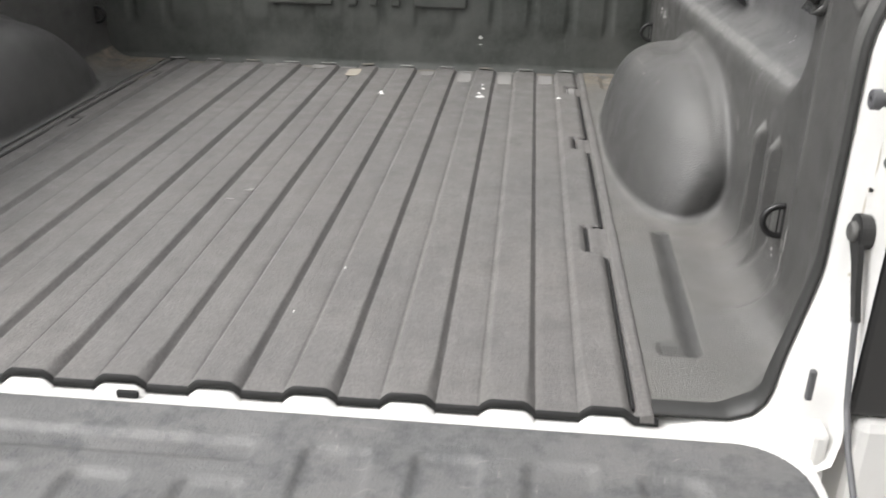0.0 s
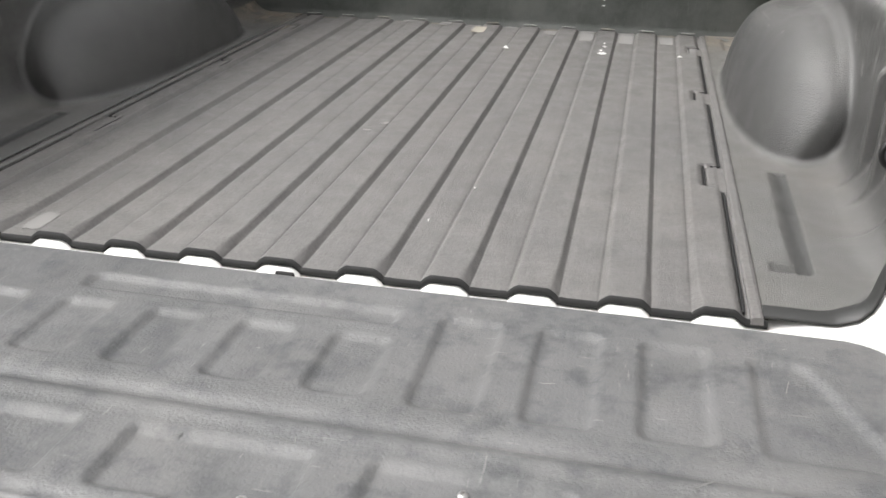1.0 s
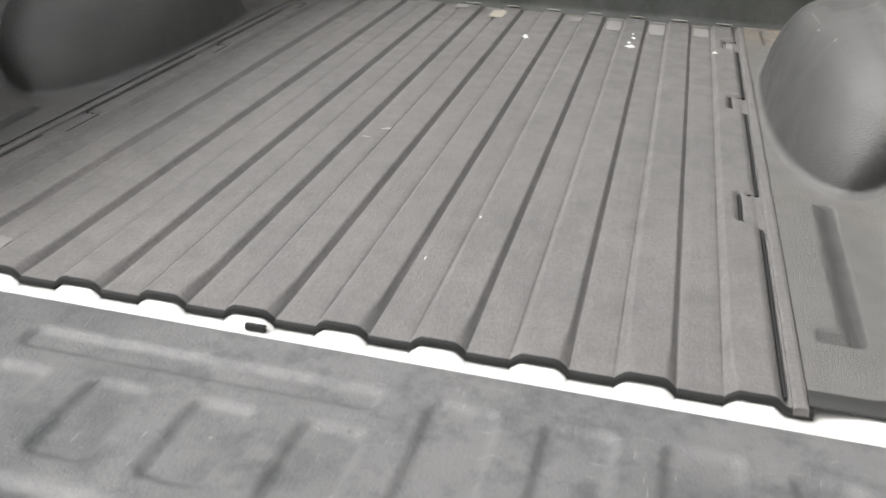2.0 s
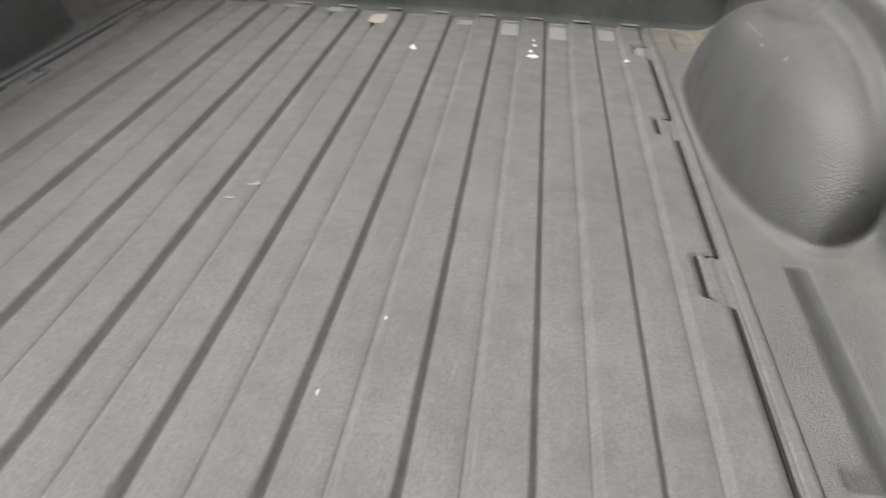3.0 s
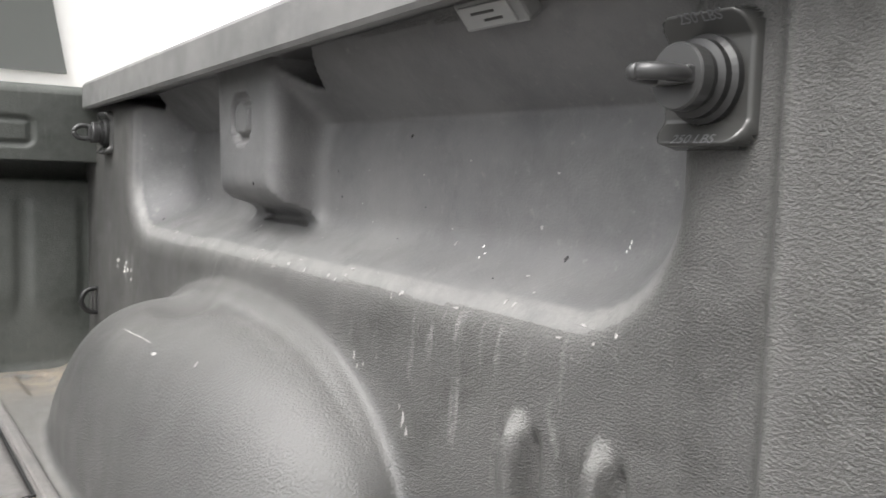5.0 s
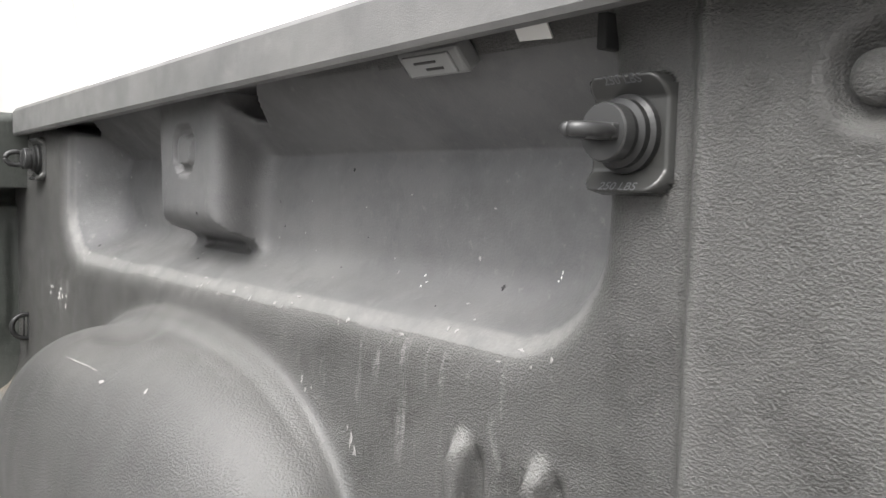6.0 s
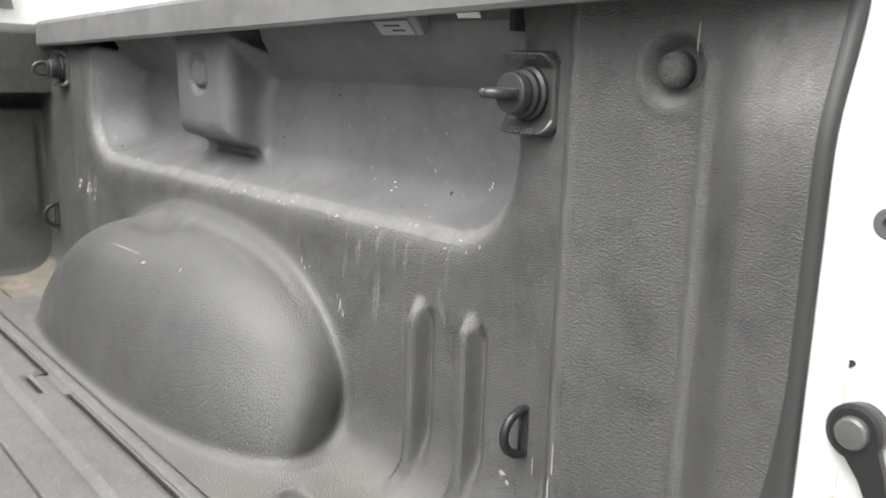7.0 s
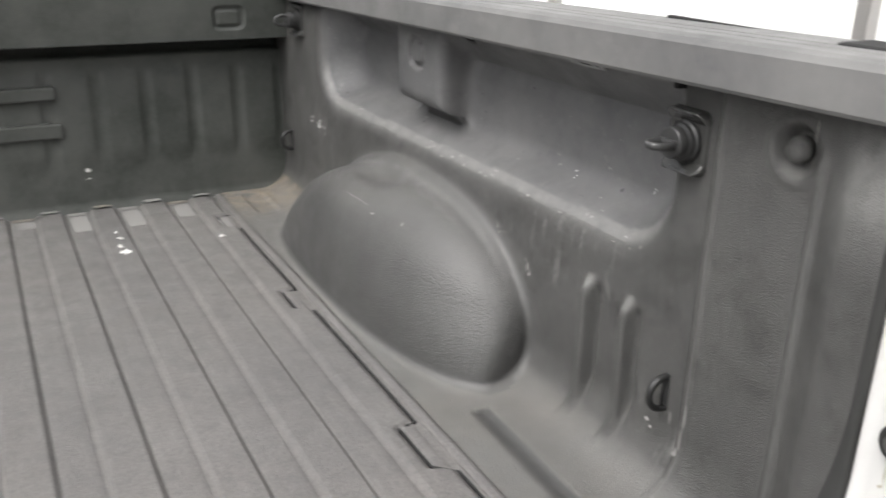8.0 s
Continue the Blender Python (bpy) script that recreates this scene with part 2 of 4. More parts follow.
def grid_mesh(name, xs, ys, place, mat):
    """A sheet over the rows xs and ys; place(X, Y) gives its points."""
    X, Y = np.meshgrid(np.asarray(xs), np.asarray(ys), indexing="ij")
    P = np.stack(place(X, Y), -1).reshape(-1, 3)
    i = np.arange(len(xs) * len(ys)).reshape(len(xs), len(ys))
    F = np.stack([i[:-1, :-1], i[1:, :-1], i[1:, 1:], i[:-1, 1:]], -1).reshape(-1, 4)
    me = bpy.data.meshes.new(name)
    me.from_pydata(P.tolist(), [], F.tolist())
    me.materials.append(mat)
    me.shade_smooth()
    return me


def prism(bm, outline, y0, y1):
    """An outline in (x, z), drawn out from y0 to y1."""
    a = [bm.verts.new((x, y0, z)) for x, z in outline]
    b = [bm.verts.new((x, y1, z)) for x, z in outline]
    n = len(outline)
    for i in range(n):
        bm.faces.new((a[i], a[(i + 1) % n], b[(i + 1) % n], b[i]))
    bm.faces.new(a[::-1])
    bm.faces.new(b)
    return bm


def step(a, b, v):
    t = np.clip((v - a) / (b - a), 0, 1)
    return t * t * (3 - 2 * t)


def smax(a, b, k):
    h = np.maximum(k - np.abs(a - b), 0) / k
    return np.maximum(a, b) + h * h * k / 4


def smin(a, b, k):
    return -smax(-a, -b, k)


def round_rect(u, v, cu, cv, hu, hv, r):
    """Signed distance to a rounded rectangle, negative inside."""
    du, dv = np.abs(u - cu) - hu + r, np.abs(v - cv) - hv + r
    return np.hypot(np.maximum(du, 0), np.maximum(dv, 0)) + np.minimum(np.maximum(du, dv), 0) - r


# ---- sizes, in metres; the liner's floor is at 0, the ground below it ----
GROUND = -0.82
PITCH = 0.1112        # from rib to rib of the floor
RIB = -0.005          # the middle rib
FRONT = 1.655         # the front panel's foot
NOTCHES = ((0.430, 0.533), (0.950, 1.030), (1.415, 1.490))   # let into the floor's outer ribs
EDGE = 0.018          # the liner's rear edge on the sides
WALL = 0.790          # the side wall

# ---- the setting ----
bm = bmesh.new()
bmesh.ops.create_grid(bm, x_segments=40, y_segments=40, size=400)
for v in bm.verts:
    v.co.z = GROUND
tagged(part("ground", bm, CONCRETE), "pale worn concrete ground under the pickup truck", "ground", kind="structure")
bm = bmesh.new()
box(bm, (3.6, -9, GROUND), (3.85, 14, 3.4), 0.01)
tagged(part("wall_east", bm, RENDER), "plain white rendered wall beside the truck", "wall", kind="structure")

# unseen, added to block the sky's light from behind; its left end stays open
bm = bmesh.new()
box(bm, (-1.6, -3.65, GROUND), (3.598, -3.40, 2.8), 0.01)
tagged(part("unseen_wall_south", bm, CONCRETE), "plain grey concrete wall, unseen, added to block light from behind", "wall", kind="structure")

# ---- the bed liner ----
liner = tagged(empty("bed_liner"), "dark grey moulded plastic bed liner, scuffed and dusty", "bed liner")


def floor_height(X, Y):
    k = np.clip(np.round((X - RIB) / PITCH), -5, 5)
    d = np.abs(X - RIB - k * PITCH)
    soft = 0.008 * (1 - step(0.0, 0.09, Y))          # the ribs round off at the rear edge
    h = 1 - step(0.0245 - soft, 0.0283 + soft, d)
    # the outermost ribs run on to the seam, with notches let into their outer edge
    A = np.abs(X)
    reach = np.full_like(A, 0.567)
    for y0, y1 in NOTCHES:
        reach -= 0.027 * step(y0 - 0.018, y0, Y) * (1 - step(y1 - 0.004, y1 + 0.004, Y))
    rim = 1 - step(0, 0.010, A - 0.567)
    h = np.where(A > 0.53, np.maximum(1 - step(-0.002, 0.016, A - reach), 0.25 * rim), h)
    h = h * (1 - step(1.640, 1.655, Y))
    z = -0.006 + (0.0075 + 0.0030 * (1 - step(0.0, 0.10, Y))) * h
    z -= 0.0022 * np.exp(-((d - 0.0316) / 0.0014) ** 2) * (A < 0.55)
    z -= 0.0060 * np.exp(-((A - reach - 0.0130) / 0.0030) ** 2) * (A > 0.53) * step(0.0, 0.02, Y) * (1 - step(1.62, 1.65, Y))
    return z


xs = sorted({round(RIB + k * PITCH + o, 5) for k in range(-5, 6) for o in
             (-0.045, -0.0345, -0.0332, -0.0318, -0.0304, -0.0288, -0.026, -0.0235, -0.0215, -0.018, -0.01, 0, 0.01, 0.018, 0.0215, 0.0235, 0.026, 0.0288, 0.0304, 0.0318, 0.0332, 0.0345, 0.045)
             if abs(RIB + k * PITCH + o) < 0.53} | {round(s * (0.53 + 0.002 * i), 5) for i in range(39) for s in (1, -1)})
ys = sorted({round(0.012 * i, 4) for i in range(138)} | {round(c + 0.004 * i, 4) for c in (0.43, 0.533, 0.95, 1.03, 1.415, 1.49) for i in range(-5, 3)} | {1.645, 1.65, 1.655, 1.66})
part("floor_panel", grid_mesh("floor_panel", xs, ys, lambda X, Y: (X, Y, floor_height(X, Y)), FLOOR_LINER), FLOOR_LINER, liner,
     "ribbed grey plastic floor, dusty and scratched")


def lip(X, V):
    """The floor's cut rear edge: a band that follows the ribs, its shade painted in as black."""
    z = floor_height(X, np.zeros_like(X))
    return X, np.where(V < 0.5, 0.0, np.where(V < 1.5, -0.004, np.where(V < 2.5, -0.004, 0.012))), z - np.where(V < 0.5, 0, np.where(V < 1.5, 0.001, 0.0092))


part("edge_trim", grid_mesh("edge_trim", xs, (0, 1, 2, 3), lip, TRIM), TRIM, liner, "black wavy cut edge of the floor")

# black strips for the shade in the gap that follows the floor's notched outer edge
for s in (1, -1):
    runs = [(0.5775, 0.5810, a, b) for a, b in ((0.012, 0.412), (0.536, 0.934), (1.034, 1.400))]
    for y0, y1 in NOTCHES:
        runs += [(0.5505, 0.5540, y0 + 0.004, y1 + 0.004), (0.5505, 0.5790, y1 + 0.001, y1 + 0.0055)]
    for x0, x1, y0, y1 in runs:
        bm = bmesh.new()
        box(bm, (min(s * x0, s * x1), y0, -0.016), (max(s * x0, s * x1), y1, -0.0035), 0.0008)
        part("gap_shade", bm, TRIM, liner)
    for y0, y1 in NOTCHES:
        bm = bmesh.new()
        sweep(bm, [Vector((s * 0.5793, y0 - 0.019, -0.0056)), Vector((s * 0.5522, y0 + 0.006, -0.0056))], 0.0020, 6)
        part("gap_shade", bm, TRIM, liner)

for s in (1, -1):
    bm = bmesh.new()
    prism(bm, [(s * x, z) for x, z in ((0.586, -0.010), (0.586, -0.003), (0.5885, -0.0008), (0.596, -0.0004), (0.600, -0.0012), (0.6012, -0.010))], -0.006, 1.66)
    part("seam_ridge", bm, FLOOR_LINER, liner)


def wheel_field(x, y, z):
    """Positive inside the wheel housing."""
    nose = 0.712 + 0.044 * step(0.0, 0.12, z)
    dx = np.where(x < nose, (nose - x) / (nose - 0.614), (x - nose) / (0.195 + 0.08 * step(0.08, 0.17, z)))
    dy = np.abs(y - 0.960) / np.where(y < 0.960, 0.402, 0.400)
    a = np.where(y < 0.960, 2.75, 1.78)
    e = 2.05 + 0.85 * step(0.80, 1.10, y)
    arch = (dy ** a + np.abs(z / 0.218) ** a) ** (1 / a)
    q = (arch ** e + np.abs(dx) ** e) ** (1 / e)
    f = (1 - q) * 0.100
    # a narrow flange where the housing meets the wall
    b = np.where(y < 0.960, 2.7, 1.9)
    fl = ((np.abs(y - 0.960) / 0.356) ** b + np.abs(z / 0.229) ** b) ** (1 / b)
    flange = smin((1 - fl) * 0.22, 0.009 - (wall_plane(y) - x), 0.012)
    f = smax(f, flange, 0.024)
    dent = ((x - 0.714) / 0.040) ** 2 + ((y - 0.990) / 0.085) ** 2 + ((z - 0.222) / 0.024) ** 2
    return smin(f, (dent - 1) * 0.014, 0.008)


def wall_plane(y):
    """The side wall, which draws in a little towards the front."""
    return WALL - 0.020 * np.clip((y - 0.4) / 1.1, 0, 1)


def wall_at(y, z):
    """Where the side wall stands, by its height and place along the bed."""
    rear = 1 - step(0.250, 0.262, y)
    w = wall_plane(y) * (1 - rear) + 0.786 * rear
    # the rear post swells into the bed under a rounded top
    top = 0.494 - 0.030 * np.clip((y - 0.070) / 0.050, 0, 1.3) ** 2
    w = w - ((1 - step(0.072, 0.133, y)) * (0.024 - 0.018 * step(top - 0.100, top + 0.006, z)) + (0.014 - 0.005 * step(0.38, 0.50, z)) * (1 - step(0.010, 0.110, y)))
    # and comes further in at its foot
    w = w - 0.036 * (1 - step(0.0, 0.11, y)) * (1 - step(0.02, 0.19, z))
    w = w - 0.0026 * np.exp(-((y - 0.127) / 0.005) ** 2) * (1 - step(0.43, 0.46, z)) - 0.0040 * np.exp(-((y - 0.256) / 0.006) ** 2)
    r = np.hypot(y - 0.160, z - 0.443)
    w = w + 0.014 * (1 - step(0.015, 0.029, r)) - 0.002 * np.exp(-((r - 0.031) / 0.005) ** 2)
    # two narrow upright ribs with slanting tops, that run out into the floor
    for c in (0.449, 0.371):
        bar = 1 - step(0.0050, 0.0110, np.abs(y - c))
        w = w - 0.0140 * bar * (1 - step(0.184, 0.214, z)) * step(-0.010, 0.075, z)
        w = w + 0.0090 * np.exp(-((y - c + 0.0145) / 0.0050) ** 2) * (1 - step(0.185, 0.205, z)) * step(0.02, 0.08, z)
        w = w - 0.0025 * np.exp(-((y - c - 0.013) / 0.0022) ** 2) * (1 - step(0.19, 0.22, z)) * step(0.02, 0.07, z)
    return w


def side_field(x, y, z):
    """Positive inside the right side of the liner, negative in the open bed."""
    wall = x - wall_at(y, z)
    mid = 0.656 + 0.024 * y
    zf = 0.001 - 0.006 * step(mid - 0.018, mid + 0.006, x) * (1 - step(0.0, 0.008, round_rect(x, y, mid, 0.322, 0.010, 0.192, 0.003)))
    zf = np.minimum(zf, 0.001 - 0.003 * (1 - step(0.0, 0.010, round_rect(x, y, mid - 0.012, 0.142, 0.020, 0.010, 0.003))))
    zf = zf - 0.006 * (1 - step(0.0, 0.012, round_rect(x, y, 0.667, 1.545, 0.018, 0.07, 0.006)))
    f = smax(wall, zf - z, 0.045 + 0.030 * step(0.10, 0.25, y))
    f = smax(f, wheel_field(x, y, z), 0.014)
    # the open tray behind the wall, its back wall creased along its length
    back = 0.852 + 0.28 * np.clip(z - 0.390, 0, 0.030) - 1.10 * np.maximum(z - 0.418, 0)
    deep = np.clip(x - 0.790, 0, 0.08)
    hollow = round_rect(0.866 + (y - 0.866) * (1 + np.where(y > 0.866, 1.7, 0.5) * deep), z - 0.55 * (x - 0.790), 0.866, 0.560, 0.536, 0.288, 0.085)
    hollow = smax(hollow, x - back, 0.022)
    # openings beside the stake housing and the front, up under the rail
    for y0, y1 in ((0.805, 0.960), (1.345, 1.490)):
        hole = np.maximum(np.maximum(y0 + 0.9 * np.maximum(0.486 - z, 0) - y, y - y1), 0.452 + 0.20 * (y - y0 - 0.03) - z)
        hollow = smin(hollow, smax(hole, x - 0.896, 0.006), 0.008)
    under = np.maximum(np.abs(y - 0.966) - 0.066, np.maximum(np.maximum(z - 0.365, 0.302 - z), 0.816 - x))
    hollow = np.minimum(hollow, np.maximum(under, x - 0.900))
    f = smin(f, hollow, 0.030)
    # the stake housing that hangs in the tray, cut off slanting below
    slab = np.maximum(np.abs(y - 0.966) - 0.086 - 0.03 * (z - 0.40), -(z - 0.336 + 0.30 * (x - 0.786)))
    post = smax(slab, 0.784 + 0.03 * (0.46 - z) - x, 0.024)
    mark = 0.007 * (1 - step(0.0, 0.004, np.abs(round_rect(y, z, 0.966, 0.422, 0.025, 0.023, 0.018)) - 0.003))
    f = smax(f, -post - mark * (x < 0.82), 0.026)
    return f


def surface(field, lo, hi, cell):
    """The field's zero surface as quads (surface nets), pulled onto it, with its normals."""
    axes = [np.arange(a, b + cell / 2, cell) for a, b in zip(lo, hi)]
    G = np.meshgrid(*axes, indexing="ij")
    S = field(*G) > 0
    c = np.zeros([n - 1 for n in S.shape], int)
    for i in (0, 1):
        for j in (0, 1):
            for k in (0, 1):
                c += S[i:S.shape[0] - 1 + i, j:S.shape[1] - 1 + j, k:S.shape[2] - 1 + k]
    live = (c > 0) & (c < 8)
    number = np.full(c.shape, -1)
    number[live] = np.arange(live.sum())
    P = np.stack([axes[d][ix] + cell / 2 for d, ix in enumerate(np.nonzero(live))], -1)

    def slope(P):
        e = 0.0012
        cols = []
        for d in range(3):
            o = np.zeros(3)
            o[d] = e
            cols.append((field(*(P + o).T) - field(*(P - o).T)) / (2 * e))
        return np.stack(cols, -1)

    for _ in range(8):
        g = slope(P)
        s = field(*P.T)[:, None] * g / np.maximum((g * g).sum(1, keepdims=True), 0.05)
        P = P - np.clip(s, -cell * 0.6, cell * 0.6)
    N = -slope(P)
    N /= np.maximum(np.linalg.norm(N, axis=1, keepdims=True), 1e-6)
    quads = []
    for d in range(3):
        a, b = [(1, 2), (2, 0), (0, 1)][d]
        sl0, sl1 = [slice(None)] * 3, [slice(None)] * 3
        sl0[d], sl1[d] = slice(0, -1), slice(1, None)
        s0, s1 = S[tuple(sl0)], S[tuple(sl1)]
        for flip in (False, True):
            ix = np.stack(np.nonzero((s0 & ~s1) if not flip else (~s0 & s1)), -1)
            ok = (ix[:, a] > 0) & (ix[:, b] > 0) & (ix[:, a] < c.shape[a]) & (ix[:, b] < c.shape[b])
            ix = ix[ok]
            q = []
            for oa, ob in ((0, 0), (-1, 0), (-1, -1), (0, -1)):
                j = ix.copy()
                j[:, a] += oa
                j[:, b] += ob
                q.append(number[tuple(j.T)])
            q = np.stack(q, -1)
            quads.append(q if not flip else q[:, ::-1])
    return P, N, np.concatenate(quads)


P, N, Q = surface(side_field, (0.598, EDGE, -0.03), (0.930, 1.70, 0.502), 0.0056)
centre = P[Q].mean(1)
on_wheel = wheel_field(*centre.T) > -0.004
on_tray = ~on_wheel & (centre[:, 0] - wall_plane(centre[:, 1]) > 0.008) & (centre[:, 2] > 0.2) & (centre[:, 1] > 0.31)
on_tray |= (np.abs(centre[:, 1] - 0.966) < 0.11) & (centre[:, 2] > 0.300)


def rim_wear_and_light(x, y, z):
    """How much the moulded edges are paled: scuffs on the tray's rim and the upright creases, painted light on the
    housing's flange, rib tops and post.
    """
    rim = round_rect(y, z - 0.55 * (x - 0.790), 0.866, 0.560, 0.536, 0.288, 0.085)
    a = np.exp(-((rim - 0.003) / 0.0070) ** 2) * (np.abs(x - wall_plane(y)) < 0.020) * (z > 0.2) * (1 - 0.7 * step(0.30, 0.36, z))
    # the flange's pale band is a painted highlight
    b = np.where(y < 0.960, 2.7, 1.9)
    fl = ((np.abs(y - 0.960) / 0.356) ** b + np.abs(z / 0.229) ** b) ** (1 / b)
    c = np.exp(-((fl - 0.965) / 0.035) ** 2) * (x > 0.735) * step(0.02, 0.06, z)
    # the post's rounded top is paled for the light it catches
    d = (np.exp(-((y - 0.256) / 0.0035) ** 2) + 0.9 * np.exp(-((y - 0.127) / 0.0035) ** 2) * (z < 0.43) + 1.8 * (1 - step(0.085, 0.120, y)) * step(0.35, 0.44, z) * (1 - step(0.474, 0.492, z))) * (x > 0.72)
    # each rib's slanting top and forward edge get a painted highlight
    e = np.zeros_like(x)
    for at_y in (0.449, 0.371):
        e = e + (1 - step(0.004, 0.013, np.hypot(y - at_y, z - 0.202))) + 0.7 * np.exp(-((y - at_y - 0.0105) / 0.0025) ** 2) * (z < 0.205) * step(0.05, 0.09, z)
    # the long recess in the floor is drawn dark, fading towards its inner side
    mid = 0.656 + 0.024 * y
    g = (1 - step(0.0, 0.004, round_rect(x, y, mid, 0.322, 0.013, 0.194, 0.003))) * (0.25 + 0.75 * step(mid - 0.016, mid + 0.004, x))
    g = np.maximum(g, 0.6 * (1 - step(0.0, 0.012, round_rect(x, y, mid - 0.012, 0.142, 0.020, 0.010, 0.003))))
    return np.clip(a + 0.75 * c + 0.6 * d + 1.3 * e * (x > 0.76), 0, 1) - g * (z < 0.02)


def streak_mask(x, y, z):
    """Where loads have scraped down the wall under the tray's rim, and near the floor beside the post."""
    a = step(0.345, 0.42, y) * (1 - step(0.66, 0.74, y)) * step(0.13, 0.17, z) * (1 - step(0.262, 0.275, z))
    b = 0.75 * step(1.30, 1.36, y) * (1 - step(1.50, 1.56, y)) * step(0.16, 0.19, z) * (1 - step(0.262, 0.275, z))
    c = 0.35 * step(0.74, 0.80, y) * (1 - step(1.25, 1.35, y)) * step(0.225, 0.24, z) * (1 - step(0.268, 0.278, z))
    d = 0.6 * (1 - step(0.012, 0.05, np.hypot(y - 0.27, z - 0.055))) + 0.5 * (1 - step(0.01, 0.06, np.hypot(y - 0.34, z - 0.07)))
    ribs = np.minimum(np.abs(y - 0.449), np.abs(y - 0.371)) < 0.022
    return np.clip(a + b + c + d, 0, 1) * (1 - 0.8 * ribs) * (wheel_field(x, y, z) < -0.012)


def piece(name, faces, flip, mat=SIDE_LINER):
    used, inverse = np.unique(faces, return_inverse=True)
    F = inverse.reshape(faces.shape)
    V, M = P[used] * (flip, 1, 1), N[used] * (flip, 1, 1)
    me = bpy.data.meshes.new(name)
    me.from_pydata(V.tolist(), [], (F if flip > 0 else F[:, ::-1]).tolist())
    me.materials.append(mat)
    me.shade_smooth()
    me.normals_split_custom_set_from_vertices(M.tolist())
    me.attributes.new("grit", "FLOAT", "POINT").data.foreach_set("value", (step(1.40, 1.60, P[used][:, 1]) * (P[used][:, 2] < 0.03)).astype(np.float32))
    me.attributes.new("streak", "FLOAT", "POINT").data.foreach_set("value", streak_mask(*P[used].T).astype(np.float32))
    me.attributes.new("wear_and_light", "FLOAT", "POINT").data.foreach_set("value", rim_wear_and_light(*P[used].T).astype(np.float32))
    return me


for flip in (1, -1):
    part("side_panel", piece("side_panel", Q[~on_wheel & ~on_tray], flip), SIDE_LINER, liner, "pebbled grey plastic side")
    part("tray", piece("tray", Q[on_tray], flip, TRAY_LINER), TRAY_LINER, liner, "smooth dusty open tray, lightened by its colour")
    part("wheel_housing", piece("wheel_housing", Q[on_wheel], flip, WHEEL_LINER), WHEEL_LINER, liner, "rounded plastic cover over the wheel")

# the rear edge that rolls round the corner of each side, its shade put in as colour
def edge_profile(depth):
    pts = []
    for i in range(60):
        a = i / 59
        if a < 0.35:
            u = a / 0.35
            pts.append((0.600 + 0.085 * u, None))
        else:
            pts.append((None, 0.005 + (a - 0.35) / 0.65 * 0.495))
    rows = []
    for x, z in pts:
        if z is None:
            zz = np.linspace(-0.02, 0.2, 600)
            f = side_field(np.full_like(zz, x), np.full_like(zz, depth), zz)
            rows.append((x, float(zz[np.argmax(f < 0)])))
        else:
            xx = np.linspace(0.62, 0.9, 900)
            f = side_field(xx, np.full_like(xx, depth), np.full_like(xx, z))
            rows.append((float(xx[np.argmax(f > 0)]), z))
    return rows


profile = edge_profile(EDGE + 0.004)
inner = edge_profile(EDGE + 0.026)
for s in (1, -1):
    bm = bmesh.new()
    rows = []
    for i, (x, z) in enumerate(profile):
        x0, z0 = profile[max(i - 1, 0)]
        x1, z1 = profile[min(i + 1, len(profile) - 1)]
        way = Vector((x1 - x0, z1 - z0)).normalized()
        out = Vector((way.y, -way.x))
        rear = 0.002 + 0.017 * step(0.02, 0.16, z)
        # the roll is widest in the corner and narrows along the floor and up the post
        wide = step(0.660, 0.715, x) * (1 - 0.85 * step(0.10, 0.26, z))
        xi, zi = inner[i]
        xi, zi = x + (xi - x) * wide, z + (zi - z) * wide
        rows.append([bm.verts.new((s * (xi - out.x * 0.0012), EDGE + 0.006 + 0.020 * wide, zi - out.y * 0.0012))] +
                    [bm.verts.new((s * (x + out.x * o), y, z + out.y * o)) for o, y in
                     ((-0.0016, EDGE + 0.004), (0.0008, rear), (0.0045, rear - 0.002), (0.006, rear + 0.02))])
    for a, b in zip(rows, rows[1:]):
        for i in range(4):
            bm.faces.new((a[i], a[i + 1], b[i + 1], b[i]))
    part("edge_trim", bm, ROLLED_SHADED, liner, smooth=True)

# front panel: fluted wall under an overhanging beam
def front_place(X, V):
    """V runs up the panel: foot, wall, hollow under the beam, beam face, top."""
    z = np.interp(V, [0, 0.05, 1, 1.12, 1.3, 1.5, 2.5, 2.62, 3], [-0.012, 0.012, 0.332, 0.336, 0.384, 0.366, 0.480, 0.494, 0.499])
    y = np.interp(V, [0, 0.05, 1, 1.12, 1.3, 1.5, 2.5, 2.62, 3], [FRONT - 0.012, FRONT, 1.682, 1.726, 1.726, 1.612, 1.606, 1.615, 1.700])
    ph = (X - 0.037) / 0.104
    d = np.abs(ph - np.round(ph)) * 0.104
    flute = step(0.003, 0.020, d)
    arch = 0.055 + 0.035 * np.sqrt(np.clip(1 - (d - 0.052) ** 2 / 0.0022, 0, 1))
    lower = step(0.085, 0.150, z + arch - 0.075)
    upper = 1 - step(0.278, 0.312, z)
    y = y - 0.006 * flute * lower * upper * (V <= 1.05)
    for c in (0.636, -0.636):
        r = round_rect(X, z, c, 0.414, 0.034, 0.025, 0.014)
        y = y + (0.006 * (1 - step(-0.004, 0.003, r)) - 0.004 * (1 - step(-0.012, -0.007, r))) * ((V > 1.5) & (V < 2.5))
    return X, y, z


xs_front = np.linspace(-0.79, 0.79, 400)
vs = np.concatenate([np.linspace(0, 1, 60), np.linspace(1, 1.5, 8)[1:], np.linspace(1.5, 2.5, 44)[1:], np.linspace(2.5, 3, 10)[1:]])
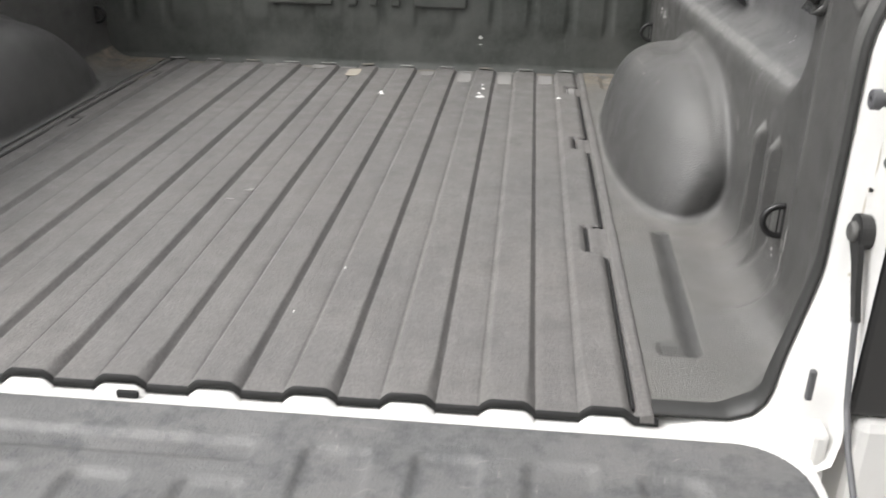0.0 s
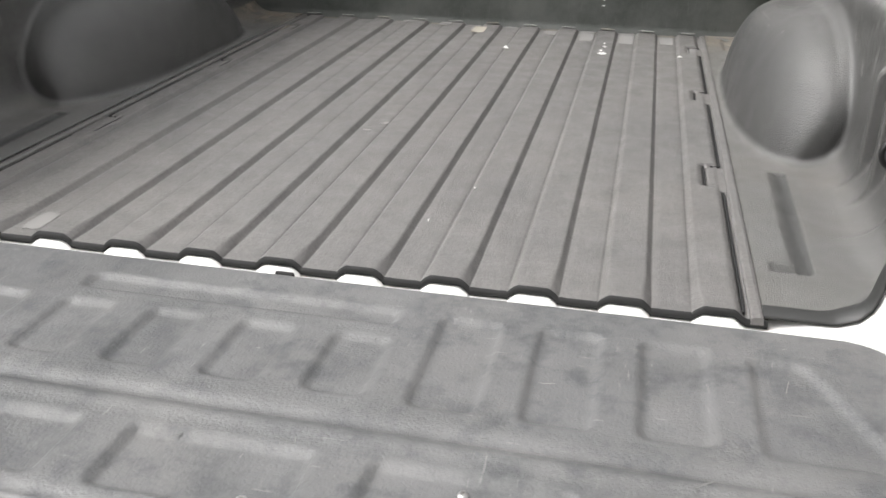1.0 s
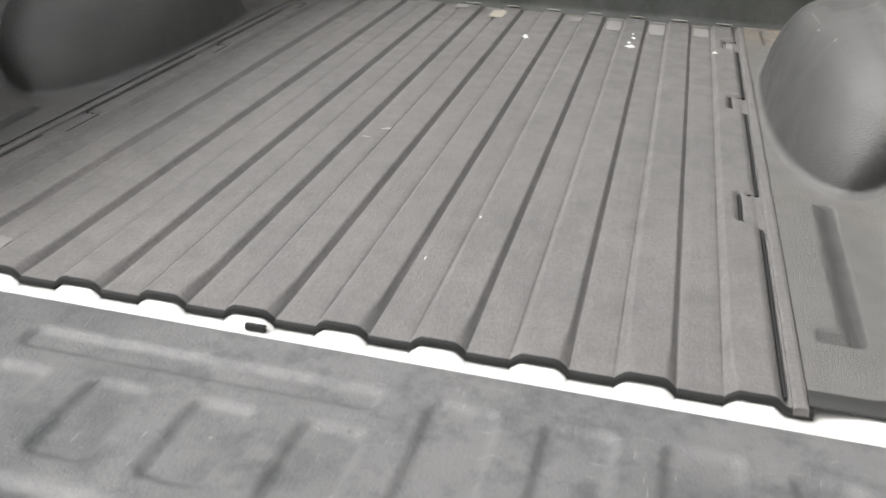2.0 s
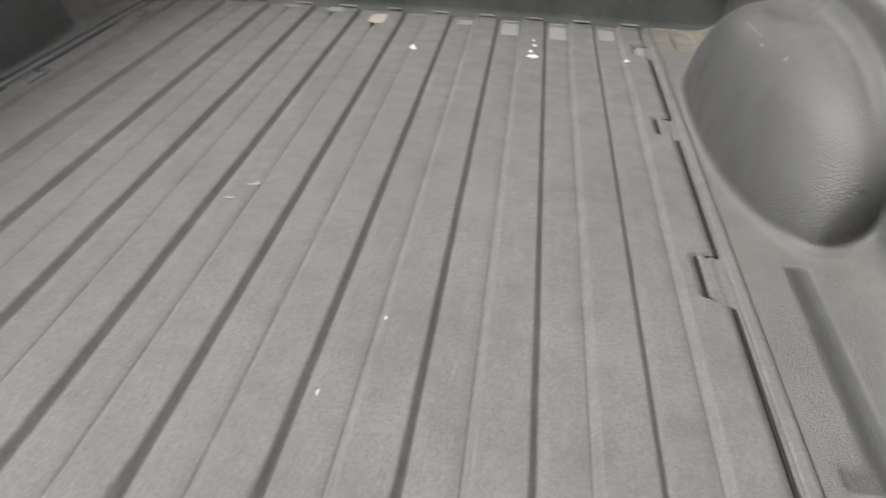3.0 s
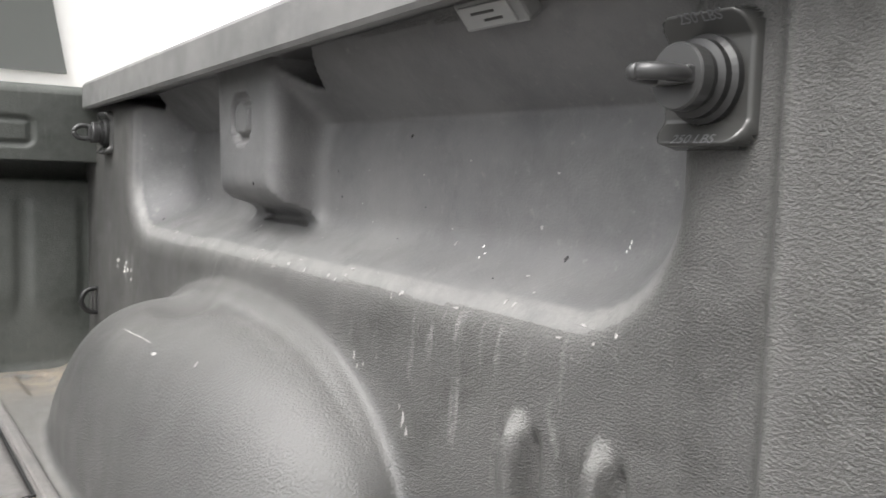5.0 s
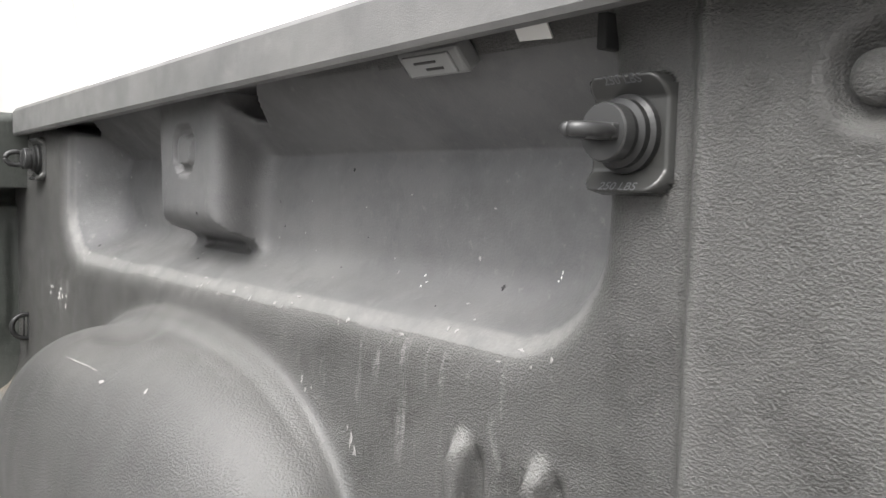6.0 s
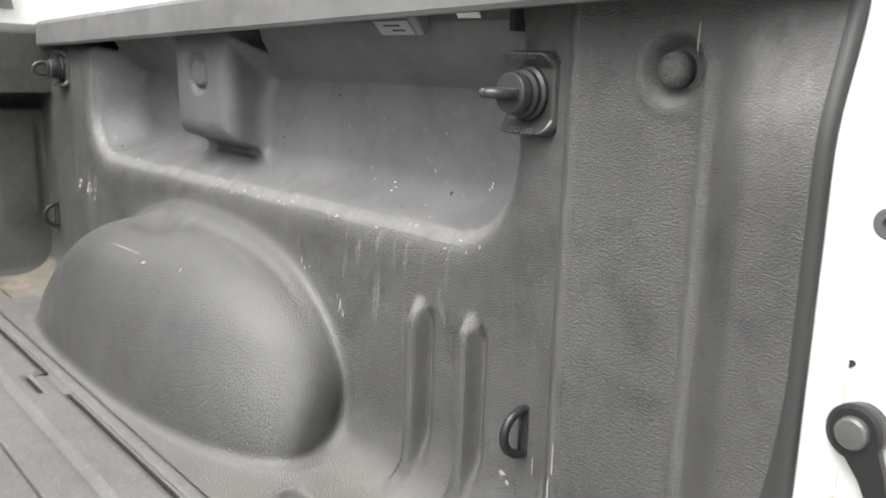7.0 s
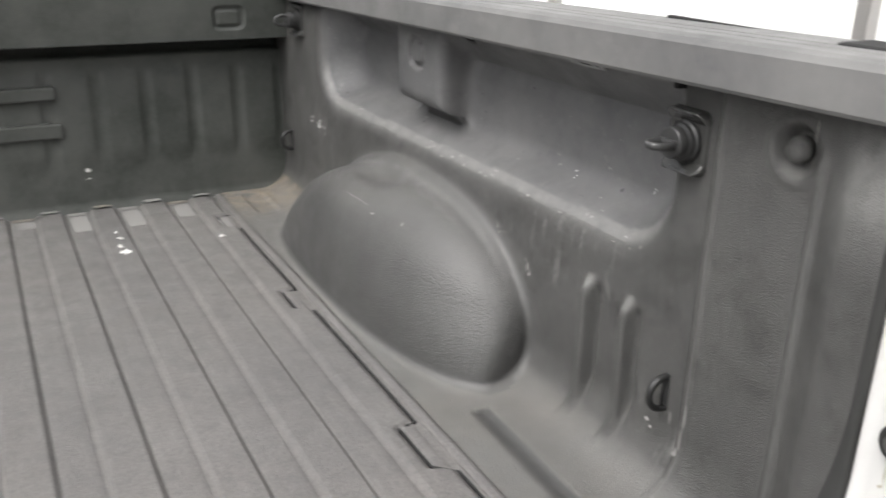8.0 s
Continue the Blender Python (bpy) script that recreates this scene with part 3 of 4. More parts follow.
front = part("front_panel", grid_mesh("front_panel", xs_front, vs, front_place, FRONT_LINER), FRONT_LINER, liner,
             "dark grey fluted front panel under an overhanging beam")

# raised plain bars of the moulded emblem
for lo, hi in (((0.125, 0.249), (0.264, 0.277)), ((0.125, 0.165), (0.270, 0.198)),
               ((-0.285, 0.249), (-0.105, 0.277)), ((-0.285, 0.165), (-0.105, 0.198)),
               ((-0.060, 0.165), (-0.036, 0.277)), ((0.000, 0.165), (0.022, 0.277)), ((0.060, 0.165), (0.085, 0.277))):
    bm = bmesh.new()
    box(bm, (lo[0], 1.652, lo[1]), (hi[0], 1.69, hi[1]), 0.004)
    part("emblem_bar", bm, FRONT_LINER, front)

# ---- the truck ----
truck = tagged(empty("pickup_truck", (0, 0, GROUND)), "white pickup truck with its tailgate lowered, parked on concrete", "truck")


def tpart(name, bm, mat, parent=truck, label="", smooth=False):
    ob = part(name, bm, mat, parent, label, smooth)
    if parent is truck:
        ob.matrix_parent_inverse = Matrix.Translation((0, 0, -GROUND))
    return ob


# steel bed floor and the white sill across its rear
bm = bmesh.new()
box(bm, (-0.80, 0.02, -0.075), (0.80, 1.76, -0.032), 0.004)
tpart("bed_floor", bm, WHITE)


def sill_top(X, V):
    y = np.interp(V, [0, 1, 2, 3, 4], [0.04, 0.0, -0.016, -0.050, -0.054])
    h = np.where(np.abs(X) < 0.61, floor_height(X, np.zeros_like(X)), -0.006)
    z = np.where(V < 0.5, h - 0.011, np.where(V < 1.5, h - 0.0115, np.where(V < 2.5, -0.0185, np.where(V < 3.5, -0.026, -0.075))))
    return X, y, z


sill_xs = sorted({*[round(x * 1.0, 5) for x in xs if abs(x) < 0.607], *[round(s * (0.61 + 0.02 * i), 4) for i in range(9) for s in (1, -1)]})
tpart("rear_sill", grid_mesh("rear_sill", sill_xs, np.linspace(0, 4, 17), sill_top, WHITE), WHITE, label="white painted sill with a drain slot")
bm = bmesh.new()
box(bm, (-0.006, -0.0150, -0.0190), (0.020, -0.0080, -0.0095), 0.0025)
tpart("drain_slot", bm, LINER_DARK)

pillars = {}
for s in (1, -1):
    # rear pillar: an inner face with a rolled flange round the liner's corner
    bm = bmesh.new()
    rows = []
    for i, (x, z) in enumerate(profile):
        x0, z0 = profile[max(i - 1, 0)]
        x1, z1 = profile[min(i + 1, len(profile) - 1)]
        way = Vector((x1 - x0, z1 - z0)).normalized()
        out = Vector((way.y, -way.x))
        rear = 0.002 + 0.017 * step(0.02, 0.16, z)

        def along(o, y):
            px, pz = x + out.x * o, max(z + out.y * o - 0.011 * (1 - step(0.600, 0.665, x)), -0.030)
            return bm.verts.new((s * min(px, 0.778), y, pz))
        low = 1 - step(0.02, 0.12, z)
        rows.append([along(0.005, rear + 0.014), along(0.008, rear - 0.004), along(0.018, rear - 0.012 - 0.004 * low), along(0.034, rear - 0.020 - 0.004 * low),
                     along(0.060, -0.014 - 0.010 * low), along(0.064, -0.036 - 0.012 * low), along(0.070, -0.053 - 0.006 * low)])
    rows.append([bm.verts.new((v.co.x, v.co.y, 0.512)) for v in rows[-1]])
    for a, b in zip(rows, rows[1:]):
        for k in range(6):
            bm.faces.new((a[k], a[k + 1], b[k + 1], b[k]))
    pillars[s] = pillar = tpart("rear_pillar", bm, WHITE, label="white painted pillar with bolts and dirt", smooth=True)
    # outer side of the bed
    bm = bmesh.new()
    outline = [(0.870, 0.494), (0.870, 0.503), (0.89, 0.508), (0.93, 0.500), (0.965, 0.46), (0.985, 0.30), (0.992, 0.05), (0.985, -0.20), (0.955, -0.40), (0.915, -0.40), (0.915, 0.42), (0.905, 0.484)]
    prism(bm, [(s * x, z) for x, z in outline], 0.0, 1.775)
    tpart("bed_side", bm, WHITE, label="white painted outer side of the bed")
    # corner block over the tail lamp and under it
    bm = bmesh.new()
    box(bm, (min(s * 0.7783, s * 0.975), -0.056, 0.418), (max(s * 0.7783, s * 0.975), 0.0165, 0.536), 0.010)
    tpart("bed_corner", bm, WHITE)
    bm = bmesh.new()
    box(bm, (min(s * 0.79, s * 0.985), -0.06, -0.40), (max(s * 0.79, s * 0.985), 0.06, 0.045), 0.012)
    tpart("bed_corner", bm, WHITE)
    bm = bmesh.new()
    box(bm, (min(s * 0.7795, s * 0.95), -0.054, 0.047), (max(s * 0.7795, s * 0.95), 0.03, 0.4165), 0.006)
    lamp = tpart("tail_lamp", bm, BLACK, label="tail lamp with red and clear lenses in a black surround")
    for z0, z1, mat, nm in ((0.065, 0.116, RED, "red_lens"), (0.119, 0.127, CLEAR, "clear_lens"), (0.130, 0.178, RED, "red_lens"), (0.182, 0.408, CLEAR, "clear_lens")):
        bm = bmesh.new()
        box(bm, (min(s * 0.816, s * 0.945), -0.062, z0), (max(s * 0.816, s * 0.945), -0.046, z1), 0.006)
        tpart(nm, bm, mat, lamp)
    # plastic cap on the side rail
    bm = bmesh.new()
    cap = [(0.740, -0.040), (0.737, -0.036), (0.737, 0.000), (0.742, 0.006), (0.752, 0.009), (0.772, 0.0095), (0.774, 0.007), (0.776, 0.0095),
           (0.792, 0.010), (0.794, 0.0075), (0.796, 0.010), (0.845, 0.010), (0.862, 0.006), (0.866, -0.012), (0.858, -0.014), (0.850, -0.005), (0.756, -0.005), (0.752, -0.008), (0.750, -0.040)]
    prism(bm, [(s * (x + 0.007), z) for x, z in cap], EDGE, 1.600)
    for v in bm.verts:
        v.co.z += 0.535 - 0.025 * v.co.y
    rail = tpart("rail_cap", bm, RAIL_PLASTIC, label="grey plastic cap on the bed's side rail, dusty on top")
    bm = bmesh.new()
    box(bm, (min(s * 0.7485, s * 0.866), EDGE - 0.0012, 0.4965), (max(s * 0.7485, s * 0.866), EDGE + 0.012, 0.5435), 0.004)
    tpart("end_plate", bm, RAIL_PLASTIC, rail)
    bm = bmesh.new()
    box(bm, (min(s * 0.753, s * 0.930), EDGE + 0.004, -0.002), (max(s * 0.753, s * 0.930), 1.690, 0.006), 0.002)
    for v in bm.verts:
        v.co.z += 0.508 - 0.025 * v.co.y
    tpart("rail_flange", bm, DARK_STEEL)
    # stake pocket and slit in the cap
    bm = bmesh.new()
    box(bm, (min(s * 0.800, s * 0.848), 0.070, 0.532), (max(s * 0.800, s * 0.848), 0.150, 0.5442), 0.004)
    tpart("stake_pocket", bm, LINER_DARK)
    bm = bmesh.new()
    box(bm, (min(s * 0.842, s * 0.850), 0.26, 0.532), (max(s * 0.842, s * 0.850), 0.42, 0.5380), 0.001)
    tpart("cap_slit", bm, LINER_DARK)

# front rail, cab back, window
bm = bmesh.new()
box(bm, (-0.93, 1.69, 0.400), (0.93, 1.775, 0.494), 0.010)
tpart("front_rail", bm, WHITE)
cab_half = [(0.0, -0.40), (0.94, -0.40), (0.97, 0.0), (0.97, 0.30), (0.95, 0.48), (0.86, 0.98), (0.78, 1.06), (0.0, 1.08)]
bm = bmesh.new()
prism(bm, cab_half + [(-x, z) for x, z in cab_half[::-1][1:-1]], 1.80, 3.30)
bmesh.ops.bevel(bm, geom=[e for e in bm.edges if len(e.link_faces) == 2], offset=0.02, segments=2, affect="EDGES")
tpart("cab", bm, WHITE, label="white painted cab")
bm = bmesh.new()
prism(bm, [(-0.72, 0.530), (0.755, 0.530), (0.68, 0.93), (0.0, 0.955), (-0.68, 0.93)], 1.788, 1.806)
tpart("rear_window", bm, GLASS, label="tinted rear window of the cab")

# wheels
for x in (0.80, -0.80):
    bm = bmesh.new()
    lathe(bm, [(-0.13, 0.25), (-0.13, 0.36), (-0.10, 0.395), (0.10, 0.395), (0.13, 0.36), (0.13, 0.25)], (1, 0, 0), (x, 0.97, GROUND + 0.395), 40)
    wheel = tpart("tyre", bm, TYRE)
    bm = bmesh.new()
    lathe(bm, [(-0.10, 0.25), (-0.06, 0.24), (0.06, 0.24), (0.10, 0.25)], (1, 0, 0), (x, 0.97, GROUND + 0.395), 32)
    tpart("rim", bm, STEEL, wheel)

# tailgate, lowered
GATE_Y0, GATE_Y1, GATE_Z = -0.060, -0.503, 0.019
gate_bm = bmesh.new()
box(gate_bm, (-0.751, GATE_Y1 - 0.075, GATE_Z - 0.075), (0.751, GATE_Y0 - 0.001, GATE_Z - 0.011), 0.012)
bmesh.ops.bevel(gate_bm, geom=[e for e in gate_bm.edges if abs(e.verts[0].co.x) > 0.70 and abs(e.verts[0].co.x - e.verts[1].co.x) < 1e-4
                               and abs(e.verts[0].co.z - e.verts[1].co.z) > 0.02], offset=0.05, segments=6, affect="EDGES")
gate = tpart("tailgate", gate_bm, WHITE, label="white tailgate lowered level with the bed, covered by a grey plastic liner")


def gate_place(X, Y):
    z = np.full_like(X, GATE_Z)

    def sink(r, d, soft=0.008):
        return -1.05 * d * (1 - step(-soft, 0.001, r))
    for k in range(-7, 6):
        c = 0.060 + 0.1085 * k
        if -3 <= k <= 1:
            z = z + sink(round_rect(X, Y, c, -0.238, 0.034, 0.057, 0.016), 0.006)
        elif k in (5, -7):
            away = 1 if k > 0 else -1
            slant = (np.abs(X + 0.005 * away) - 0.630) * 0.92 + (Y + 0.130) * 0.39
            z = z + sink(smax(round_rect(X, Y, c + 0.035 * away, -0.215, 0.070, 0.085, 0.014), slant, 0.012), 0.006)
        else:
            z = z + sink(round_rect(X, Y, c, -0.210, 0.036, 0.088, 0.014), 0.006)
    z = z + sink(round_rect(X, Y, 0.002, -0.137, 0.195, 0.019, 0.014), 0.006)
    z = z - 0.006 * np.exp(-((Y + 0.334) / 0.010) ** 2) + 0.003 * np.exp(-((Y + 0.354) / 0.010) ** 2)
    for k in range(-3, 4):
        z = z + sink(round_rect(X, Y, 0.100 + 0.226 * k, -0.424, 0.090, 0.043, 0.012), 0.007)
    z = z - 0.004 * np.exp(-((Y + 0.484) / 0.007) ** 2)
    # rounded border, turned down at the hinge side
    corner = round_rect(X, Y, 0, (GATE_Y0 + GATE_Y1) / 2, 0.742, (GATE_Y0 - GATE_Y1) / 2, 0.075)
    z = z - 0.020 * step(-0.016, 0.0, corner) ** 2
    return X, Y, z


gx, gy = np.linspace(-0.742, 0.742, 330), np.linspace(GATE_Y1, GATE_Y0, 112)
gme = grid_mesh("gate_liner", gx, gy, gate_place, GATE_LINER)
keep = bmesh.new()
keep.from_mesh(gme)
bmesh.ops.delete(keep, geom=[v for v in keep.verts if v.co.z < GATE_Z - 0.0215 or round_rect(np.array([v.co.x]), np.array([v.co.y]), 0, (GATE_Y0 + GATE_Y1) / 2, 0.742, (GATE_Y0 - GATE_Y1) / 2, 0.075)[0] > 0.002], context="VERTS")
gate_liner = tpart("gate_liner", keep, GATE_LINER, gate, "scuffed grey plastic gate liner with moulded pockets", smooth=True)
for x, y in ((0.147, -0.449), (0.322, -0.401)):
    bm = bmesh.new()
    lathe(bm, [(0, 0.0052), (0.0012, 0.0050), (0.0024, 0.0034), (0.0026, 0.0018), (0.0012, 0.0014)], (0, 0, 1), (x, y, GATE_Z - 0.007), 16)
    tpart("screw", bm, STEEL, gate)

# ---- fittings in the bed ----


def loop(bm, centre, u, v, ru, rv, r, n=28, turns=1.0, start=0.0):
    """A bent rod: part of an ellipse in the plane of u and v."""
    c, u, v = Vector(centre), Vector(u), Vector(v)
    pts = [c + u * ru * math.cos(start + 2 * math.pi * turns * i / n) + v * rv * math.sin(start + 2 * math.pi * turns * i / n) for i in range(n + 1)]
    return sweep(bm, pts, r)


def text_mesh(name, words, size, depth):
    cu = bpy.data.curves.new(name, "FONT")
    cu.body, cu.size, cu.extrude, cu.align_x, cu.align_y = words, size, depth, "CENTER", "CENTER"
    ob = bpy.data.objects.new(name, cu)
    scene.collection.objects.link(ob)
    me = bpy.data.meshes.new_from_object(ob.evaluated_get(bpy.context.evaluated_depsgraph_get()))
    bpy.data.objects.remove(ob)
    return me


def cleat(y, z, upright):
    """A bolted tie-down: bent plate, round base, knob and eye, on the right side wall."""
    x = float(wall_at(np.array(y), np.array(z))) - 0.001
    thing = tagged(empty("tie_down_cleat", (x, y, z)), "black tie-down cleat with an eye, bolted to the bed side", "cleat", "tie-down cleats")

    def plate(U, V):
        b = 0.004 + 0.85 * np.maximum(np.abs(V) - 0.021, 0)
        edge = step(-0.003, 0.0005, round_rect(U, V, 0, 0, 0.030, 0.036, 0.011))
        return -b * (1 - edge) + 0.001 * edge, U, V

    me = grid_mesh("plate", np.linspace(-0.030, 0.030, 41), np.linspace(-0.036, 0.036, 49), plate, PLATE)
    bm = bmesh.new()
    bm.from_mesh(me)
    bmesh.ops.delete(bm, geom=[v for v in bm.verts if round_rect(np.array([v.co.y]), np.array([v.co.z]), 0, 0, 0.030, 0.036, 0.011)[0] > 0.0006], context="VERTS")
    base = part("plate", bm, PLATE, thing, "bent black plate with raised lettering", True)
    for dz, flip in ((0.0310, 1), (-0.0310, 0)):
        me = text_mesh("lettering", "250 LBS", 0.0085, 0.0004)
        me.materials.append(RUBBER)
        ob = part("lettering", me, RUBBER, base)
        ob.matrix_local = pose(-0.0122, 0, dz, 90, 0, -90) @ pose(0, 0, 0, 40 if flip else -40, 0, 0)
    bm = bmesh.new()
    lathe(bm, [(0.004, 0.0235), (0.008, 0.0232), (0.010, 0.0205), (0.014, 0.0202), (0.0155, 0.0165), (0.018, 0.0160)], (-1, 0, 0), (0, 0, 0), 36)
    part("base", bm, BLACK, thing)
    bm = bmesh.new()
    lathe(bm, [(0.018, 0.0155), (0.019, 0.0172), (0.0265, 0.0172), (0.0278, 0.0163), (0.0280, 0.0010)], (-1, 0, 0), (0, 0, 0), 36)
    part("knob", bm, KNOB, thing)
    bm = bmesh.new()
    side = (0, 0, 1) if upright else (0, 1, 0)
    loop(bm, (-0.039, 0, 0), (-1, 0, 0), side, 0.0150, 0.0105, 0.0040)
    box(bm, (-0.033, -0.0125, -0.0042) if not upright else (-0.033, -0.0042, -0.0125), (-0.025, 0.0125, 0.0042) if not upright else (-0.025, 0.0042, 0.0125), 0.0012)
    for v in bm.verts:
        v.co = Vector((v.co.x, v.co.y * (1.25 if upright else 1.0), v.co.z * (1.0 if upright else 1.1)))
    part("eye", bm, KNOB, thing, "black steel eye", True)
    return thing


cleat(0.304, 0.420, False)
cleat(1.521, 0.415, True)


def ring(x, y, z, s):
    """A D-shaped tie-down loop that comes out of the wall."""
    thing = tagged(empty("tie_down_loop", (x, y, z)), "black steel tie-down loop low in the bed's side", "tie-down loop", "tie-down loops")
    bm = bmesh.new()
    pts = [Vector((0.004 * s, 0, 0.021))]
    for i in range(17):
        a = math.pi / 2 + math.pi * i / 16
        pts.append(Vector((s * (-0.004 + 0.022 * math.cos(a)), 0, 0.021 * math.sin(a))))
    pts.append(Vector((0.004 * s, 0, -0.021)))
    sweep(bm, pts, 0.0043)
    sweep(bm, [Vector((-0.0065 * s, 0, 0.021)), Vector((-0.0065 * s, 0, -0.021))], 0.0013, 8)
    part("rod", bm, BLACK, thing, smooth=True)
    bm = bmesh.new()
    box(bm, (min(0.0, s * 0.006) - 0.001, -0.005, -0.0245), (max(0.0, s * 0.006) - 0.001, 0.005, 0.0245), 0.0015)
    part("slot", bm, LINER_DARK, thing)
    return thing


RX = float(wall_at(np.array(0.292), np.array(0.118)))
ring(RX, 0.292, 0.118, 1)
ring(RX - 0.021, 1.600, 0.127, 1)
ring(-RX + 0.021, 1.600, 0.127, -1)

# the narrow gap between the tray's rear end and the rail
for s in (1, -1):
    bm = bmesh.new()
    box(bm, (min(s * 0.784, s * 0.80), 0.3240, 0.472), (max(s * 0.784, s * 0.80), 0.3315, 0.494), 0.001)
    part("tray_gap", bm, LINER_DARK, liner)

# cargo lamp under the rail, and a torn label beside it
lamp_thing = tagged(empty("cargo_lamp"), "small clear cargo lamp fixed under the bed rail", "lamp")
lamp_thing.matrix_world = pose(0.7880, 0.492, 0.4830, 0, 0, 0) @ pose(0, 0, 0, 0, 48, 0)
bm = bmesh.new()
box(bm, (-0.012, -0.036, -0.008), (0.012, 0.036, 0.008), 0.003)
part("housing", bm, LAMP_LENS, lamp_thing)
bm = bmesh.new()
box(bm, (-0.009, -0.026, -0.0100), (0.009, 0.030, -0.0075), 0.001)
lens = part("lens", bm, LAMP_CLEAR, lamp_thing, "clear ribbed lens")
for dx, dy, w in ((-0.003, 0.004, 0.026), (0.003, -0.004, 0.020)):
    bm = bmesh.new()
    box(bm, (dx - 0.001, dy - w / 2, -0.0106), (dx + 0.001, dy + w / 2, -0.0095), 0.0002)
    part("label_bar", bm, BLACK, lens)
bm = bmesh.new()
box(bm, (-0.009, -0.013, -0.0008), (0.009, 0.013, 0.0008), 0.0004)
torn = tagged(part("torn_label", bm, CHALK), "torn white paper label stuck under the rail", "label")
torn.matrix_world = pose(0.7800, 0.384, 0.4910, 0, 0, 0) @ pose(0, 0, 0, 0, 48, 12)

# ---- fittings on the rear pillars (the truck's) ----
for s in (1, -1):
    def at(x, y, z):
        return (s * x, y, z)
    inward = (-s, 0, 0)
    bm = bmesh.new()
    lathe(bm, [(0, 0.0140), (0.002, 0.0136), (0.006, 0.0110), (0.009, 0.0070), (0.020, 0.0065), (0.021, 0.0095), (0.028, 0.0092), (0.029, 0.0080), (0.029, 0.0035), (0.026, 0.003)], inward, at(0.7775, -0.021, 0.361))
    tpart("striker_bolt", bm, RUBBER, label="grey striker bolt")
    bm = bmesh.new()
    lathe(bm, [(-0.001, 0.0125), (0.0006, 0.0125), (0.0008, 0.0118)], inward, at(0.7775, -0.021, 0.304))
    tpart("blind_hole", bm, WHITE)
    bm = bmesh.new()
    lathe(bm, [(0, 0.0052), (0.003, 0.0050), (0.004, 0.0038)], inward, at(0.7768, -0.022, 0.303), 12)
    tpart("small_bolt", bm, RUBBER)
    bm = bmesh.new()
    lathe(bm, [(-0.008, 0.0028), (0.0006, 0.0026)], inward, at(0.7740, 0.002, 0.268), 10)
    tpart("drain_hole", bm, LINER_DARK)
    bm = bmesh.new()
    lathe(bm, [(-0.010, 0.0165), (0, 0.0180), (0.0035, 0.0180), (0.0045, 0.0150), (0.0046, 0.004)], inward, at(0.7690, -0.010, 0.229))
    strap = [Vector(at(0.7665, -0.010, 0.229)), Vector(at(0.7675, -0.023, 0.205)), Vector(at(0.768, -0.034, 0.178)), Vector(at(0.769, -0.046, 0.152))]
    for i in range(3):
        a, b = strap[i], strap[i + 1]
        b = b + (b - a).normalized() * 0.002
        w = (0.013, 0.0085, 0.0062, 0.0055)
        t = (b - a).normalized()
        n = Vector((0, -t.z, t.y))
        up = Vector((s, 0, 0))
        q = [bm.verts.new(p + n * k * ww + up * h) for p, ww in ((a, w[i]), (b, w[i + 1])) for k in (-1, 1) for h in (-0.0028, 0.0028)]
        for f in ((0, 1, 3, 2), (4, 6, 7, 5), (0, 4, 5, 1), (2, 3, 7, 6), (0, 2, 6, 4), (1, 5, 7, 3)):
            bm.faces.new([q[k] for k in f])
    cable = tpart("gate_cable", bm, BLACK, label="tailgate cable with a black strap and bolt")
    bm = bmesh.new()
    lathe(bm, [(0.003, 0.0105), (0.0065, 0.0102), (0.0082, 0.0085), (0.0088, 0.0020)], inward, at(0.7675, -0.010, 0.229), 20)
    tpart("bolt_head", bm, BOLT, cable, "dull grey bolt head")
    bm = bmesh.new()
    path = [(0.769, -0.045, 0.154), (0.769, -0.057, 0.112), (0.768, -0.074, 0.072), (0.765, -0.106, 0.042), (0.761, -0.150, 0.020), (0.757, -0.240, 0.008), (0.752, -0.330, -0.004)]
    fine_path = []
    for i in range(len(path) - 1):
        for k in range(6):
            fine_path.append(at(*[path[i][d] + (path[i + 1][d] - path[i][d]) * k / 6 for d in range(3)]))
    fine_path.append(at(*path[-1]))
    sweep(bm, fine_path, 0.0033, 8)
    tpart("wire_rope", bm, RUBBER, cable, smooth=True)
    # hinge bracket at the sill's end
    bm = bmesh.new()
    box(bm, (min(s * 0.752, s * 0.770), -0.052, -0.030), (max(s * 0.752, s * 0.770), -0.020, 0.022), 0.006)
    tpart("hinge_bracket", bm, WHITE)
    bm = bmesh.new()
    box(bm, (min(s * 0.7425, s * 0.750), -0.036, 0.050), (max(s * 0.7425, s * 0.750), -0.028, 0.086), 0.003)
    tpart("hinge_pin", bm, RUBBER)

# ---- specks, scraps and stains ----
rng = np.random.default_rng(4)


def blot(name, mat, centre, u, v, ru, rv, lift, parent, ragged=0.35, n=14, square=1.0):
    """A thin ragged scrap that lies on a surface."""
    c, u, v = Vector(centre), Vector(u).normalized(), Vector(v).normalized()
    w = u.cross(v)
    bm = bmesh.new()
    top = []
    for i in range(n):
        a = 2 * math.pi * i / n
        k = 1 + ragged * (rng.random() - 0.5) * 2
        top.append(bm.verts.new(c + u * ru * k * math.copysign(abs(math.cos(a)) ** square, math.cos(a)) + v * rv * k * math.copysign(abs(math.sin(a)) ** square, math.sin(a)) + w * lift))
    f = bm.faces.new(top)
    low = bmesh.ops.extrude_face_region(bm, geom=[f])["geom"]
    for x in low:
        if isinstance(x, bmesh.types.BMVert):
            x.co -= w * lift * 1.5
    return part(name, bm, mat, parent)


def floor_z(x, y):
    return float(floor_height(np.array([x]), np.array([y]))[0])


